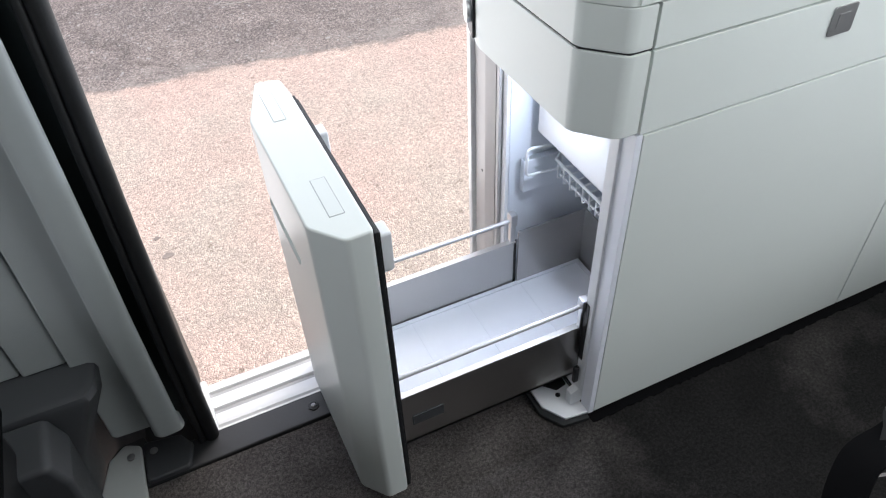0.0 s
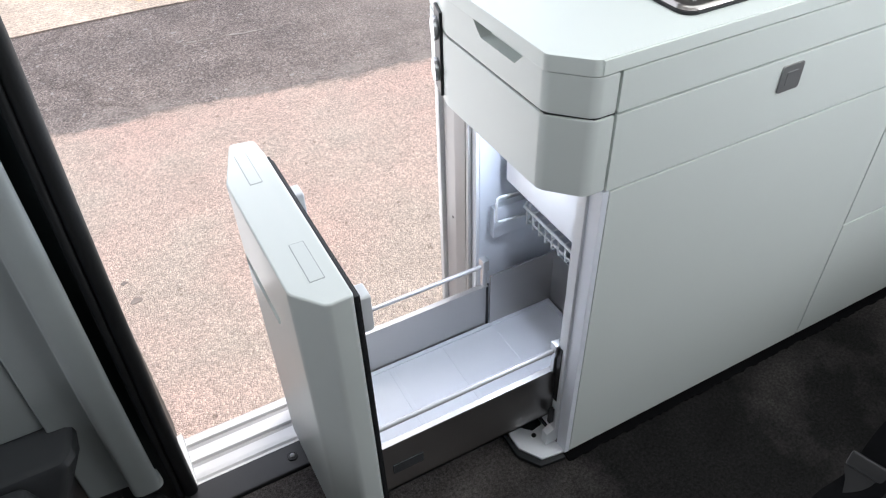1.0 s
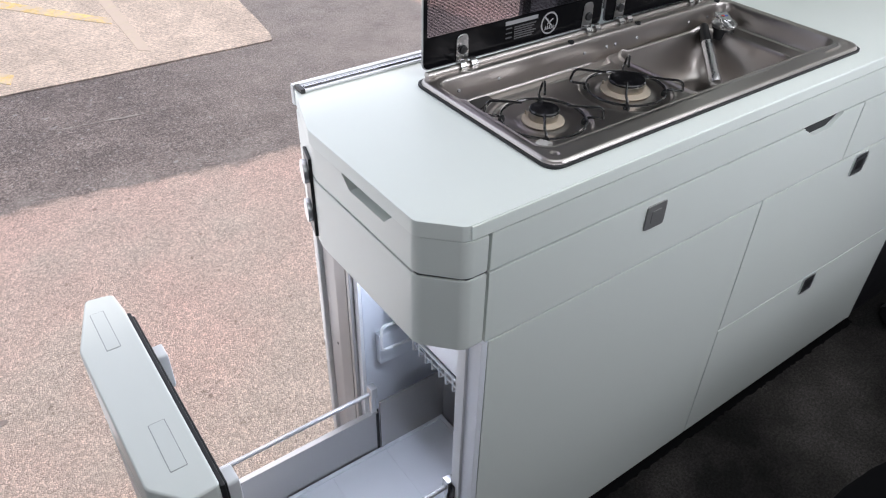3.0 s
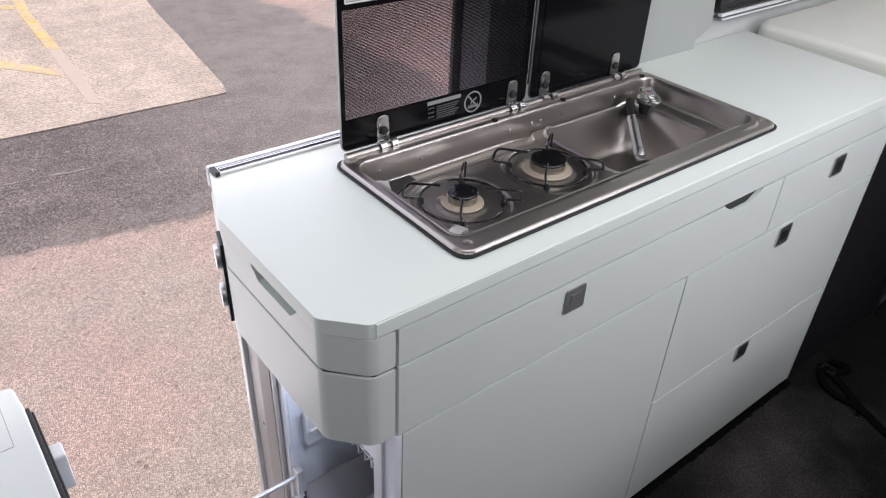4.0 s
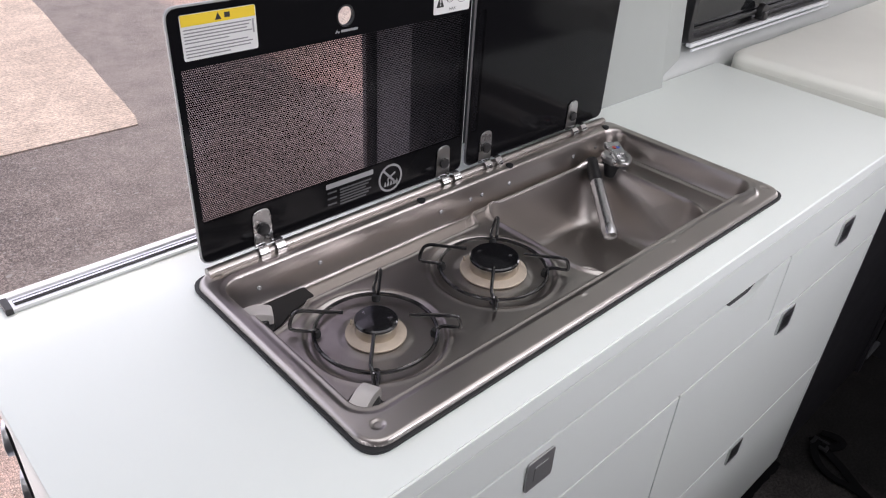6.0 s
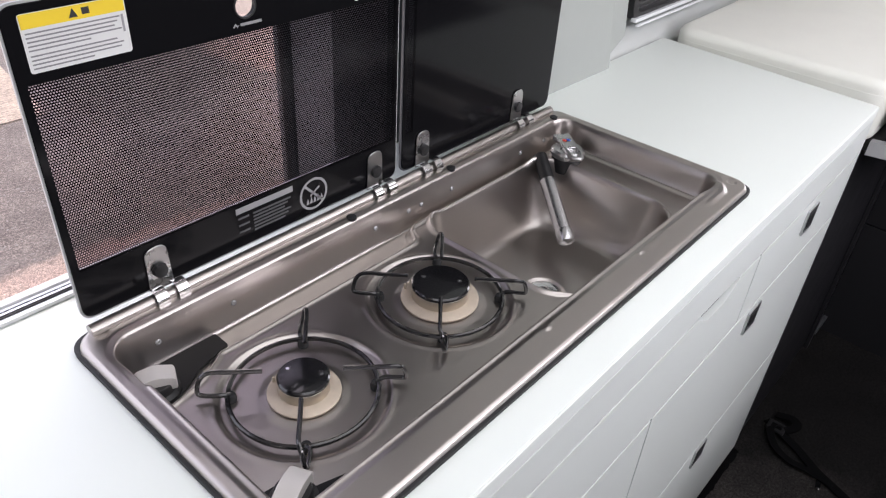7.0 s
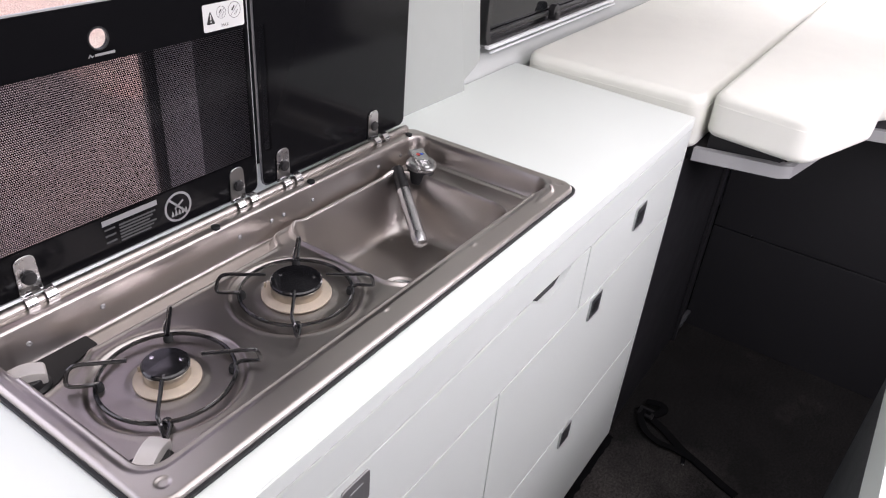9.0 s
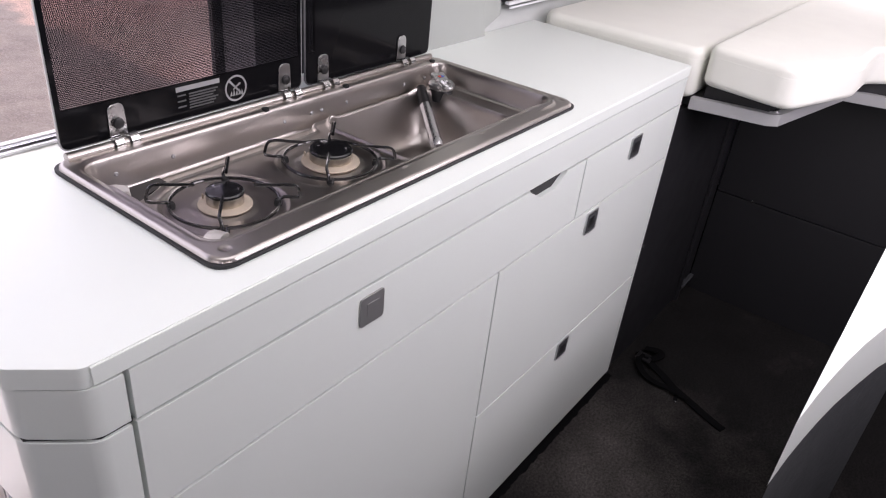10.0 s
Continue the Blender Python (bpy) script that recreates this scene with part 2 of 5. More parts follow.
    door_light.inputs[1].default_value, door_light.inputs[2].default_value, door_light.inputs[3].default_value, door_light.inputs[4].default_value = 0.22, 0.75, 0.95, 0.0
    l.new(entry.outputs["Value"], door_light.inputs[0])
    # A second lighter patch, centred in the aisle
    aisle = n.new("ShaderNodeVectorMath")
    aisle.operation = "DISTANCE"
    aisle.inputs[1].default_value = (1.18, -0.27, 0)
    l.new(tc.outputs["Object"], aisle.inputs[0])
    aisle_patch = n.new("ShaderNodeMapRange")
    aisle_patch.inputs[1].default_value, aisle_patch.inputs[2].default_value, aisle_patch.inputs[3].default_value, aisle_patch.inputs[4].default_value = 0.15, 0.75, 0.30, 0.0
    l.new(aisle.outputs["Value"], aisle_patch.inputs[0])
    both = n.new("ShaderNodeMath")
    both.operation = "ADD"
    l.new(door_light.outputs[0], both.inputs[0]), l.new(aisle_patch.outputs[0], both.inputs[1])
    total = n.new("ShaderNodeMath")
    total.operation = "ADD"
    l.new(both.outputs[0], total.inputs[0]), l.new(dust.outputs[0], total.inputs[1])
    # Dust noise breaks up both brightened patches
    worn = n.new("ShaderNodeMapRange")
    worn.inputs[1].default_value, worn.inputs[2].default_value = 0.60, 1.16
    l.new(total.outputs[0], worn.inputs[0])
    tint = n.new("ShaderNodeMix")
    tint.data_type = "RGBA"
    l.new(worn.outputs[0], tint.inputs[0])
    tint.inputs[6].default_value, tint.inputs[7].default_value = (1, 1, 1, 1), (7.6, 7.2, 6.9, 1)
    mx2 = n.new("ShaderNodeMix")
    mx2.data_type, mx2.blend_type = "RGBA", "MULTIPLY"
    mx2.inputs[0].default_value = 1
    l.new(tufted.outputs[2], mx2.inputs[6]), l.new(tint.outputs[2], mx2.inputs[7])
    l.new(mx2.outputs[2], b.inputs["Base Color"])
    return m


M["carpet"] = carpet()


def yard():
    """Dark asphalt with a pale, pinkish chip-seal strip along the van, meeting in a ragged line."""
    m = bpy.data.materials.new("yard_surface")
    m.use_nodes = True
    n, l = m.node_tree.nodes, m.node_tree.links
    b = n["Principled BSDF"]
    b.inputs["Roughness"].default_value = 0.92
    tc = n.new("ShaderNodeTexCoord")
    sp = n.new("ShaderNodeSeparateXYZ")
    l.new(tc.outputs["Object"], sp.inputs[0])

    def noise_of(scale, detail=5, rough=0.6):
        a = n.new("ShaderNodeTexNoise")
        a.inputs["Scale"].default_value, a.inputs["Detail"].default_value, a.inputs["Roughness"].default_value = scale, detail, rough
        l.new(tc.outputs["Object"], a.inputs[0])
        return a

    def ramp(src, c0, c1, p0=0.3, p1=0.7):
        r = n.new("ShaderNodeValToRGB")
        r.color_ramp.elements[0].position, r.color_ramp.elements[1].position = p0, p1
        r.color_ramp.elements[0].color, r.color_ramp.elements[1].color = (*c0, 1), (*c1, 1)
        l.new(src, r.inputs[0])
        return r

    def mixc(kind, fac, a, c):
        x = n.new("ShaderNodeMix")
        x.data_type, x.blend_type = "RGBA", kind
        if hasattr(fac, "default_value"):
            l.new(fac, x.inputs[0])
        else:
            x.inputs[0].default_value = fac
        l.new(a, x.inputs[6]), l.new(c, x.inputs[7])
        return x.outputs[2]

    grit = noise_of(170, 4, 0.75)
    grit2 = noise_of(62, 5, 0.75)
    patch = noise_of(1.1, 4)
    patch2 = noise_of(4.5, 4)
    chips = n.new("ShaderNodeTexVoronoi")
    chips.inputs["Scale"].default_value = 85
    l.new(tc.outputs["Object"], chips.inputs[0])
    stones = n.new("ShaderNodeTexVoronoi")
    stones.inputs["Scale"].default_value = 120
    l.new(tc.outputs["Object"], stones.inputs[0])
    # Edge distance darkens the colour between stones, for shade in the crevices
    gaps = n.new("ShaderNodeTexVoronoi")
    gaps.feature = "DISTANCE_TO_EDGE"
    gaps.inputs["Scale"].default_value = 120
    l.new(tc.outputs["Object"], gaps.inputs[0])
    spots = n.new("ShaderNodeTexVoronoi")
    spots.inputs["Scale"].default_value = 55
    l.new(tc.outputs["Object"], spots.inputs[0])
    pale = ramp(patch.outputs[0], (0.625, 0.55, 0.475), (0.69, 0.535, 0.465), 0.38, 0.62).outputs[0]
    pale = mixc("MULTIPLY", 0.6, pale, ramp(patch2.outputs[0], (0.84, 0.84, 0.84), (1.06, 1.06, 1.06)).outputs[0])
    pale = mixc("MULTIPLY", 0.7, pale, ramp(grit2.outputs[0], (0.84, 0.83, 0.82), (1.12, 1.12, 1.12), 0.32, 0.64).outputs[0])
    pale = mixc("MULTIPLY", 1.0, pale, ramp(stones.outputs["Color"], (0.80, 0.78, 0.76), (1.20, 1.19, 1.18), 0.2, 0.8).outputs[0])
    pale = mixc("MULTIPLY", 1.0, pale, ramp(gaps.outputs["Distance"], (0.46, 0.43, 0.41), (1.14, 1.14, 1.14), 0.0, 0.085).outputs[0])
    pale = mixc("MULTIPLY", 1.0, pale, ramp(spots.outputs["Color"], (0.66, 0.64, 0.62), (1, 1, 1), 0.05, 0.08).outputs[0])
    dark = ramp(patch2.outputs[0], (0.22, 0.20, 0.192), (0.30, 0.272, 0.258)).outputs[0]
    dark = mixc("MULTIPLY", 0.7, dark, ramp(patch.outputs[0], (0.85, 0.85, 0.85), (1.15, 1.12, 1.1)).outputs[0])
    dark = mixc("MULTIPLY", 0.7, dark, ramp(grit.outputs[0], (0.5, 0.5, 0.5), (1.6, 1.58, 1.55), 0.36, 0.66).outputs[0])
    dark = mixc("MULTIPLY", 0.8, dark, ramp(gaps.outputs["Distance"], (0.5, 0.49, 0.48), (1.12, 1.11, 1.1), 0.0, 0.09).outputs[0])
    dark = mixc("MULTIPLY", 0.9, dark, ramp(stones.outputs["Color"], (0.55, 0.55, 0.55), (1.5, 1.48, 1.46), 0.2, 0.8).outputs[0])
    dark = mixc("MULTIPLY", 0.8, dark, ramp(grit2.outputs[0], (0.66, 0.65, 0.64), (1.36, 1.35, 1.33), 0.34, 0.64).outputs[0])
    speck = ramp(chips.outputs["Color"], (0, 0, 0), (1, 1, 1), 0.86, 0.93).outputs[0]
    white = n.new("ShaderNodeRGB")
    white.outputs[0].default_value = (0.46, 0.44, 0.42, 1)
    dark = mixc("MIX", speck, dark, white.outputs[0])
    flecks = n.new("ShaderNodeTexVoronoi")
    flecks.inputs["Scale"].default_value = 38
    l.new(tc.outputs["Object"], flecks.inputs[0])
    dark = mixc("MIX", ramp(flecks.outputs["Color"], (0, 0, 0), (0.8, 0.8, 0.8), 0.93, 0.95).outputs[0], dark, white.outputs[0])
    # faint worn streaks and cracks along the yard
    lie = n.new("ShaderNodeMapping")
    lie.inputs["Scale"].default_value, lie.inputs["Rotation"].default_value = (1.5, 3.5, 1), (0, 0, radians(7))
    l.new(tc.outputs["Object"], lie.inputs[0])
    streak = n.new("ShaderNodeTexNoise")
    streak.inputs["Scale"].default_value, streak.inputs["Detail"].default_value, streak.inputs["Roughness"].default_value = 1.6, 7, 0.7
    l.new(lie.outputs[0], streak.inputs[0])
    dark = mixc("MULTIPLY", 1.0, dark, ramp(streak.outputs[0], (0.84, 0.83, 0.83), (1.12, 1.11, 1.10), 0.3, 0.7).outputs[0])
    crack = n.new("ShaderNodeTexVoronoi")
    crack.feature = "DISTANCE_TO_EDGE"
    crack.inputs["Scale"].default_value = 0.3
    bent = n.new("ShaderNodeMix")
    bent.data_type, bent.blend_type = "RGBA", "ADD"
    bent.inputs[0].default_value = 0.5
    l.new(tc.outputs["Object"], bent.inputs[6]), l.new(noise_of(3.0, 5, 0.6).outputs["Color"], bent.inputs[7])
    l.new(bent.outputs[2], crack.inputs[0])
    dark = mixc("MULTIPLY", 0.4, dark, ramp(crack.outputs["Distance"], (0.45, 0.44, 0.43), (1, 1, 1), 0.0, 0.012).outputs[0])
    # the joint between the two surfaces, ragged
    wob = noise_of(2.2, 8, 0.7)
    k = n.new("ShaderNodeMath")
    k.operation = "MULTIPLY_ADD"
    k.inputs[1].default_value, k.inputs[2].default_value = 0.36, -0.18
    l.new(wob.outputs[0], k.inputs[0])
    s = n.new("ShaderNodeMath")
    s.operation = "ADD"
    l.new(sp.outputs[1], s.inputs[0]), l.new(k.outputs[0], s.inputs[1])
    tilt = n.new("ShaderNodeMath")
    tilt.operation = "MULTIPLY_ADD"
    tilt.inputs[1].default_value = 0.12
    l.new(sp.outputs[0], tilt.inputs[0]), l.new(s.outputs[0], tilt.inputs[2])
    def span(src, a, c, lo=0.0, hi=1.0):
        g = n.new("ShaderNodeMapRange")
        g.inputs[1].default_value, g.inputs[2].default_value, g.inputs[3].default_value, g.inputs[4].default_value = a, c, lo, hi
        l.new(src, g.inputs[0])
        return g.outputs[0]

    def times(a, c, op="MULTIPLY"):
        g = n.new("ShaderNodeMath")
        g.operation = op
        l.new(a, g.inputs[0]), l.new(c, g.inputs[1])
        return g.outputs[0]

    # the asphalt is paled with x, partly to stand in for glare, and sandy along the joint
    sand = n.new("ShaderNodeRGB")
    sand.outputs[0].default_value = (0.47, 0.43, 0.385, 1)
    paled = times(span(sp.outputs[0], 0.4, 2.2, 0.0, 0.8), span(patch2.outputs[0], 0.3, 0.7, 0.55, 1.0))
    dark = mixc("MIX", paled, dark, mixc("MULTIPLY", 0.8, sand.outputs[0], ramp(grit.outputs[0], (0.6, 0.6, 0.6), (1.25, 1.25, 1.25), 0.36, 0.62).outputs[0]))
    seam = times(span(tilt.outputs[0], 3.17, 3.42, 0.62, 0.0), span(noise_of(6.0, 6, 0.7).outputs[0], 0.38, 0.66))
    dark = mixc("MIX", seam, dark, sand.outputs[0])
    r = span(tilt.outputs[0], 3.14, 3.18)
    # a dark crumbled line where the pale strip ends
    crumb = times(span(tilt.outputs[0], 3.09, 3.14), span(tilt.outputs[0], 3.15, 3.20, 1.0, 0.0))
    crumb = times(crumb, span(noise_of(9.0, 6, 0.75).outputs[0], 0.46, 0.6, 0.0, 0.6))
    # a second pale surface across the yard
    far = n.new("ShaderNodeMath")
    far.operation = "ADD"
    l.new(sp.outputs[0], far.inputs[0]), l.new(span(noise_of(0.9, 6, 0.6).outputs[0], 0.0, 1.0, -0.5, 0.5), far.inputs[1])
    r = times(r, span(far.outputs[0], 3.05, 3.22, 1.0, 0.0))
    surface = mixc("MIX", r, pale, dark)
    grime = n.new("ShaderNodeRGB")
    grime.outputs[0].default_value = (0.16, 0.14, 0.13, 1)
    l.new(mixc("MIX", crumb, surface, grime.outputs[0]), b.inputs["Base Color"])
    bp = n.new("ShaderNodeBump")
    bp.inputs["Strength"].default_value, bp.inputs["Distance"].default_value = 0.7, 0.006
    l.new(times(grit2.outputs[0], span(gaps.outputs["Distance"], 0.0, 0.2), "ADD"), bp.inputs["Height"])
    l.new(bp.outputs[0], b.inputs["Normal"])
    return m


M["yard"] = yard()


def dotted_glass(name, x0, x1, z0, z1, share):
    """Black printed glass whose print leaves a field of small clear dots."""
    m = bpy.data.materials.new(name)
    m.use_nodes = True
    n, l = m.node_tree.nodes, m.node_tree.links
    b, out = n["Principled BSDF"], n["Material Output"]
    b.inputs["Base Color"].default_value = (0.006, 0.006, 0.007, 1)
    b.inputs["Roughness"].default_value = 0.12
    b.inputs["Specular IOR Level"].default_value = 0.14
    tc = n.new("ShaderNodeTexCoord")
    sp = n.new("ShaderNodeSeparateXYZ")
    l.new(tc.outputs["Object"], sp.inputs[0])

    def f(op, a, c=None):
        x = n.new("ShaderNodeMath")
        x.operation = op
        for i, v in enumerate((a, c)):
            if v is None:
                continue
            if hasattr(v, "default_value"):
                l.new(v, x.inputs[i])
            else:
                x.inputs[i].default_value = v
        return x.outputs[0]

    pitch = 0.0027
    u, v = f("DIVIDE", sp.outputs[0], pitch), f("DIVIDE", sp.outputs[2], pitch)
    row = f("MULTIPLY", f("FLOOR", v), 0.5)
    u = f("ADD", u, row)
    fu, fv = f("SUBTRACT", f("FRACT", u), 0.5), f("SUBTRACT", f("FRACT", v), 0.5)
    d = f("SQRT", f("ADD", f("MULTIPLY", fu, fu), f("MULTIPLY", fv, fv)))
    soft = n.new("ShaderNodeMapRange")
    soft.interpolation_type = "SMOOTHSTEP"
    reach = math.sqrt(share / math.pi)
    soft.inputs[1].default_value, soft.inputs[2].default_value, soft.inputs[3].default_value, soft.inputs[4].default_value = reach - 0.07, reach + 0.07, 1.0, 0.0
    l.new(d, soft.inputs[0])
    dot = soft.outputs[0]
    inside = f("MULTIPLY", f("MULTIPLY", f("GREATER_THAN", sp.outputs[0], x0), f("LESS_THAN", sp.outputs[0], x1)),
               f("MULTIPLY", f("GREATER_THAN", sp.outputs[2], z0), f("LESS_THAN", sp.outputs[2], z1)))
    tr = n.new("ShaderNodeBsdfTransparent")
    tr.inputs[0].default_value = (0.98, 0.94, 0.985, 1)
    mx = n.new("ShaderNodeMixShader")
    l.new(f("MULTIPLY", dot, inside), mx.inputs[0])
    l.new(b.outputs[0], mx.inputs[1]), l.new(tr.outputs[0], mx.inputs[2])
    l.new(mx.outputs[0], out.inputs[0])
    return m


M["lid1"] = dotted_glass("dotted_black_glass", 0.190, 0.650, 1.112, 1.316, 0.50)
M["lid2"] = dotted_glass("black_glass", 0.674, 0.690, 1.112, 1.316, 0.42)
M["pane"] = mat("dark_tinted_pane", (0.012, 0.013, 0.014), 0.05, var=0.05, scale=4)

# ---- mesh helpers ----


def finish(bm, angle=38):
    bmesh.ops.recalc_face_normals(bm, faces=bm.faces[:])
    lim = radians(angle)
    for f in bm.faces:
        f.smooth = True
    for e in bm.edges:
        if len(e.link_faces) == 2 and e.calc_face_angle(0) > lim:
            e.smooth = False
        elif len(e.link_faces) != 2:
            e.smooth = False


def part(name, bm, material, parent=None, label=""):
    finish(bm)
    me = bpy.data.meshes.new(name)
    bm.to_mesh(me)
    bm.free()
    me.materials.append(material)
    ob = new(name, me)
    even = ob.modifiers.new("even_normals", "WEIGHTED_NORMAL")
    even.keep_sharp = True
    if parent:
        ob.parent = parent
    if label:
        ob["label"] = label
    return ob


def thing(name, at, label, category, group="", kind=""):
    ob = new(name)
    ob.empty_display_size = 0.05
    ob.location = at
    return tagged(ob, label, category, group, kind)


def under(ob, parent):
    """Hang ob, built in world places, under an Empty that stands elsewhere."""
    ob.parent = parent
    if parent.data is None:
        ob.matrix_parent_inverse = Matrix.Translation(-parent.location)
    return ob


def wpart(name, bm, material, parent, label=""):
    return under(part(name, bm, material, None, label), parent)


def box(x0, x1, y0, y1, z0, z1, bev=0.0, seg=2, bm=None):
    own = bmesh.new()
    bmesh.ops.create_cube(own, size=1)
    for v in own.verts:
        v.co = Vector((x0 + (v.co.x + 0.5) * (x1 - x0), y0 + (v.co.y + 0.5) * (y1 - y0), z0 + (v.co.z + 0.5) * (z1 - z0)))
    if bev:
        bmesh.ops.bevel(own, geom=own.edges[:], offset=bev, segments=seg, profile=0.5, affect="EDGES")
    return join(bm, own)


def join(bm, own):
    if bm is None:
        return own
    me = bpy.data.meshes.new("tmp")
    own.to_mesh(me)
    own.free()
    bm.from_mesh(me)
    bpy.data.meshes.remove(me)
    return bm


def prism(pts, a0, a1, axis="z", bev=0.0, seg=2, bm=None):
    """A polygon swept along an axis. Points are (x, y) for z, (x, z) for y, (y, z) for x."""
    own = bmesh.new()

    def put(p, a):
        return {"z": (p[0], p[1], a), "y": (p[0], a, p[1]), "x": (a, p[0], p[1])}[axis]

    lo = [own.verts.new(put(p, a0)) for p in pts]
    hi = [own.verts.new(put(p, a1)) for p in pts]
    own.faces.new(lo[::-1])
    own.faces.new(hi)
    k = len(pts)
    for i in range(k):
        own.faces.new((lo[i], lo[(i + 1) % k], hi[(i + 1) % k], hi[i]))
    bmesh.ops.recalc_face_normals(own, faces=own.faces[:])
    if bev:
        sharp = [e for e in own.edges if e.calc_face_angle(0) > radians(30)]
        bmesh.ops.bevel(own, geom=sharp, offset=bev, segments=seg, profile=0.5, affect="EDGES")
    return join(bm, own)


def rounded(pts, radii, seg=6):
    """Round the corners of a polygon."""
    out, k = [], len(pts)
    for i, p in enumerate(pts):
        r = radii[i] if hasattr(radii, "__len__") else radii
        p, a, b = Vector(p), Vector(pts[i - 1]), Vector(pts[(i + 1) % k])
        if r <= 0:
            out.append(tuple(p))
            continue
        u, v = (a - p).normalized(), (b - p).normalized()
        half = max(0.05, u.angle(v) / 2)
        d = min(r / math.tan(half), (a - p).length * 0.48, (b - p).length * 0.48)
        s, e = p + u * d, p + v * d
        for j in range(seg + 1):
            t = j / seg
            out.append(tuple((1 - t) ** 2 * s + 2 * t * (1 - t) * p + t * t * e))
    return out


def rrect(x0, x1, y0, y1, r, seg=6):
    return rounded([(x0, y0), (x1, y0), (x1, y1), (x0, y1)], r, seg)


def tube(points, r, sides=10, bm=None, caps=True):
    """A wire along points."""
    own = bmesh.new()
    pts = [Vector(p) for p in points]
    rings, up = [], Vector((0, 0, 1))
    prev = None
    for i, p in enumerate(pts):
        d = (pts[min(i + 1, len(pts) - 1)] - pts[max(i - 1, 0)]).normalized()
        if prev is None:
            side = d.cross(up)
            if side.length < 1e-3:
                side = d.cross(Vector((1, 0, 0)))
            side.normalize()
        else:
            side = (prev - d * prev.dot(d)).normalized()
        prev = side
        nor = side.cross(d).normalized()
        ring = []
        for j in range(sides):
            a = 2 * math.pi * j / sides
            ring.append(own.verts.new(p + side * math.cos(a) * r + nor * math.sin(a) * r))
        rings.append(ring)
    for a, b in zip(rings, rings[1:]):
        for j in range(sides):
            own.faces.new((a[j], a[(j + 1) % sides], b[(j + 1) % sides], b[j]))
    if caps:
        own.faces.new(rings[0][::-1]), own.faces.new(rings[-1])
    return join(bm, own)


def ribbon(points, normals, w, th, bm=None):
    """A flat strap along points, with a normal at each."""
    own = bmesh.new()
    pts = [Vector(p) for p in points]
    rings = []
    for i, p in enumerate(pts):
        d = (pts[min(i + 1, len(pts) - 1)] - pts[max(i - 1, 0)]).normalized()
        nn = Vector(normals[min(i, len(normals) - 1)])
        side = d.cross(nn).normalized()
        nn = side.cross(d).normalized()
        rings.append([own.verts.new(p + side * a * w / 2 + nn * c * th / 2) for a, c in ((-1, -1), (1, -1), (1, 1), (-1, 1))])
    for a, b in zip(rings, rings[1:]):
        for j in range(4):
            own.faces.new((a[j], a[(j + 1) % 4], b[(j + 1) % 4], b[j]))
    own.faces.new(rings[0][::-1]), own.faces.new(rings[-1])
    return join(bm, own)


def spline(pts, n=8):
    """A smooth line through the points."""
    p = [Vector(q) for q in pts]
    p = [p[0] * 2 - p[1]] + p + [p[-1] * 2 - p[-2]]
    out = []
    for i in range(1, len(p) - 2):
        for j in range(n):
            t = j / n
            a, b, c, d = p[i - 1], p[i], p[i + 1], p[i + 2]
            out.append(0.5 * (2 * b + (c - a) * t + (2 * a - 5 * b + 4 * c - d) * t * t + (3 * b - a - 3 * c + d) * t ** 3))
    out.append(p[-2])
    return out


def lathe(profile, at, sides=40, bm=None, axis="z"):
    """A turned body: (radius, height) pairs from below to above."""
    own = bmesh.new()
    rings = []
    for r, z in profile:
        if r < 1e-5:
            rings.append([own.verts.new((0, 0, z))])
        else:
            rings.append([own.verts.new((r * math.cos(2 * math.pi * j / sides), r * math.sin(2 * math.pi * j / sides), z)) for j in range(sides)])
    for a, b in zip(rings, rings[1:]):
        for j in range(sides):
            q = [a[j % len(a)], a[(j + 1) % len(a)], b[(j + 1) % len(b)], b[j % len(b)]]
            q = list(dict.fromkeys(q))
            if len(q) > 2:
                own.faces.new(q)
    if len(rings[0]) > 1:
        own.faces.new(rings[0][::-1])
    if len(rings[-1]) > 1:
        own.faces.new(rings[-1])
    if axis == "x":
        bmesh.ops.rotate(own, verts=own.verts[:], matrix=Matrix.Rotation(radians(-90), 3, "Y"))
    elif axis == "y":
        bmesh.ops.rotate(own, verts=own.verts[:], matrix=Matrix.Rotation(radians(90), 3, "X"))
    bmesh.ops.translate(own, verts=own.verts[:], vec=Vector(at))
    return join(bm, own)


def torus(at, R, r, bm=None, major=48, minor=8):
    pts = [(at[0] + R * math.cos(2 * math.pi * i / major), at[1] + R * math.sin(2 * math.pi * i / major), at[2]) for i in range(major + 1)]
    return tube(pts, r, minor, bm, caps=False)


def carve(bm, cutter):
    """bm less cutter, as a new bmesh."""
    obs = []
    for b in (bm, cutter):
        bmesh.ops.recalc_face_normals(b, faces=b.faces[:])
        me = bpy.data.meshes.new("tmp")
        b.to_mesh(me)
        b.free()
        obs.append(new("tmp", me))
    md = obs[0].modifiers.new("cut", "BOOLEAN")
    md.operation, md.solver, md.object = "DIFFERENCE", "EXACT", obs[1]
    bpy.context.view_layer.update()
    me = bpy.data.meshes.new_from_object(obs[0].evaluated_get(bpy.context.evaluated_depsgraph_get()))
    out = bmesh.new()
    out.from_mesh(me)
    for o in obs:
        d = o.data
        bpy.data.objects.remove(o)
        bpy.data.meshes.remove(d)
    bpy.data.meshes.remove(me)
    return out


def setting(name, bm, material, label, category):
    return tagged(part(name, bm, material), label, category, kind="structure")


def text_on(name, words, size, m, material, parent, label="", stretch=1.0):
    c = bpy.data.curves.new("tmp", "FONT")
    c.body, c.size, c.extrude = words, size, 0.0
    c.align_x, c.align_y = "CENTER", "CENTER"
    o = new("tmp", c)
    bpy.context.view_layer.update()
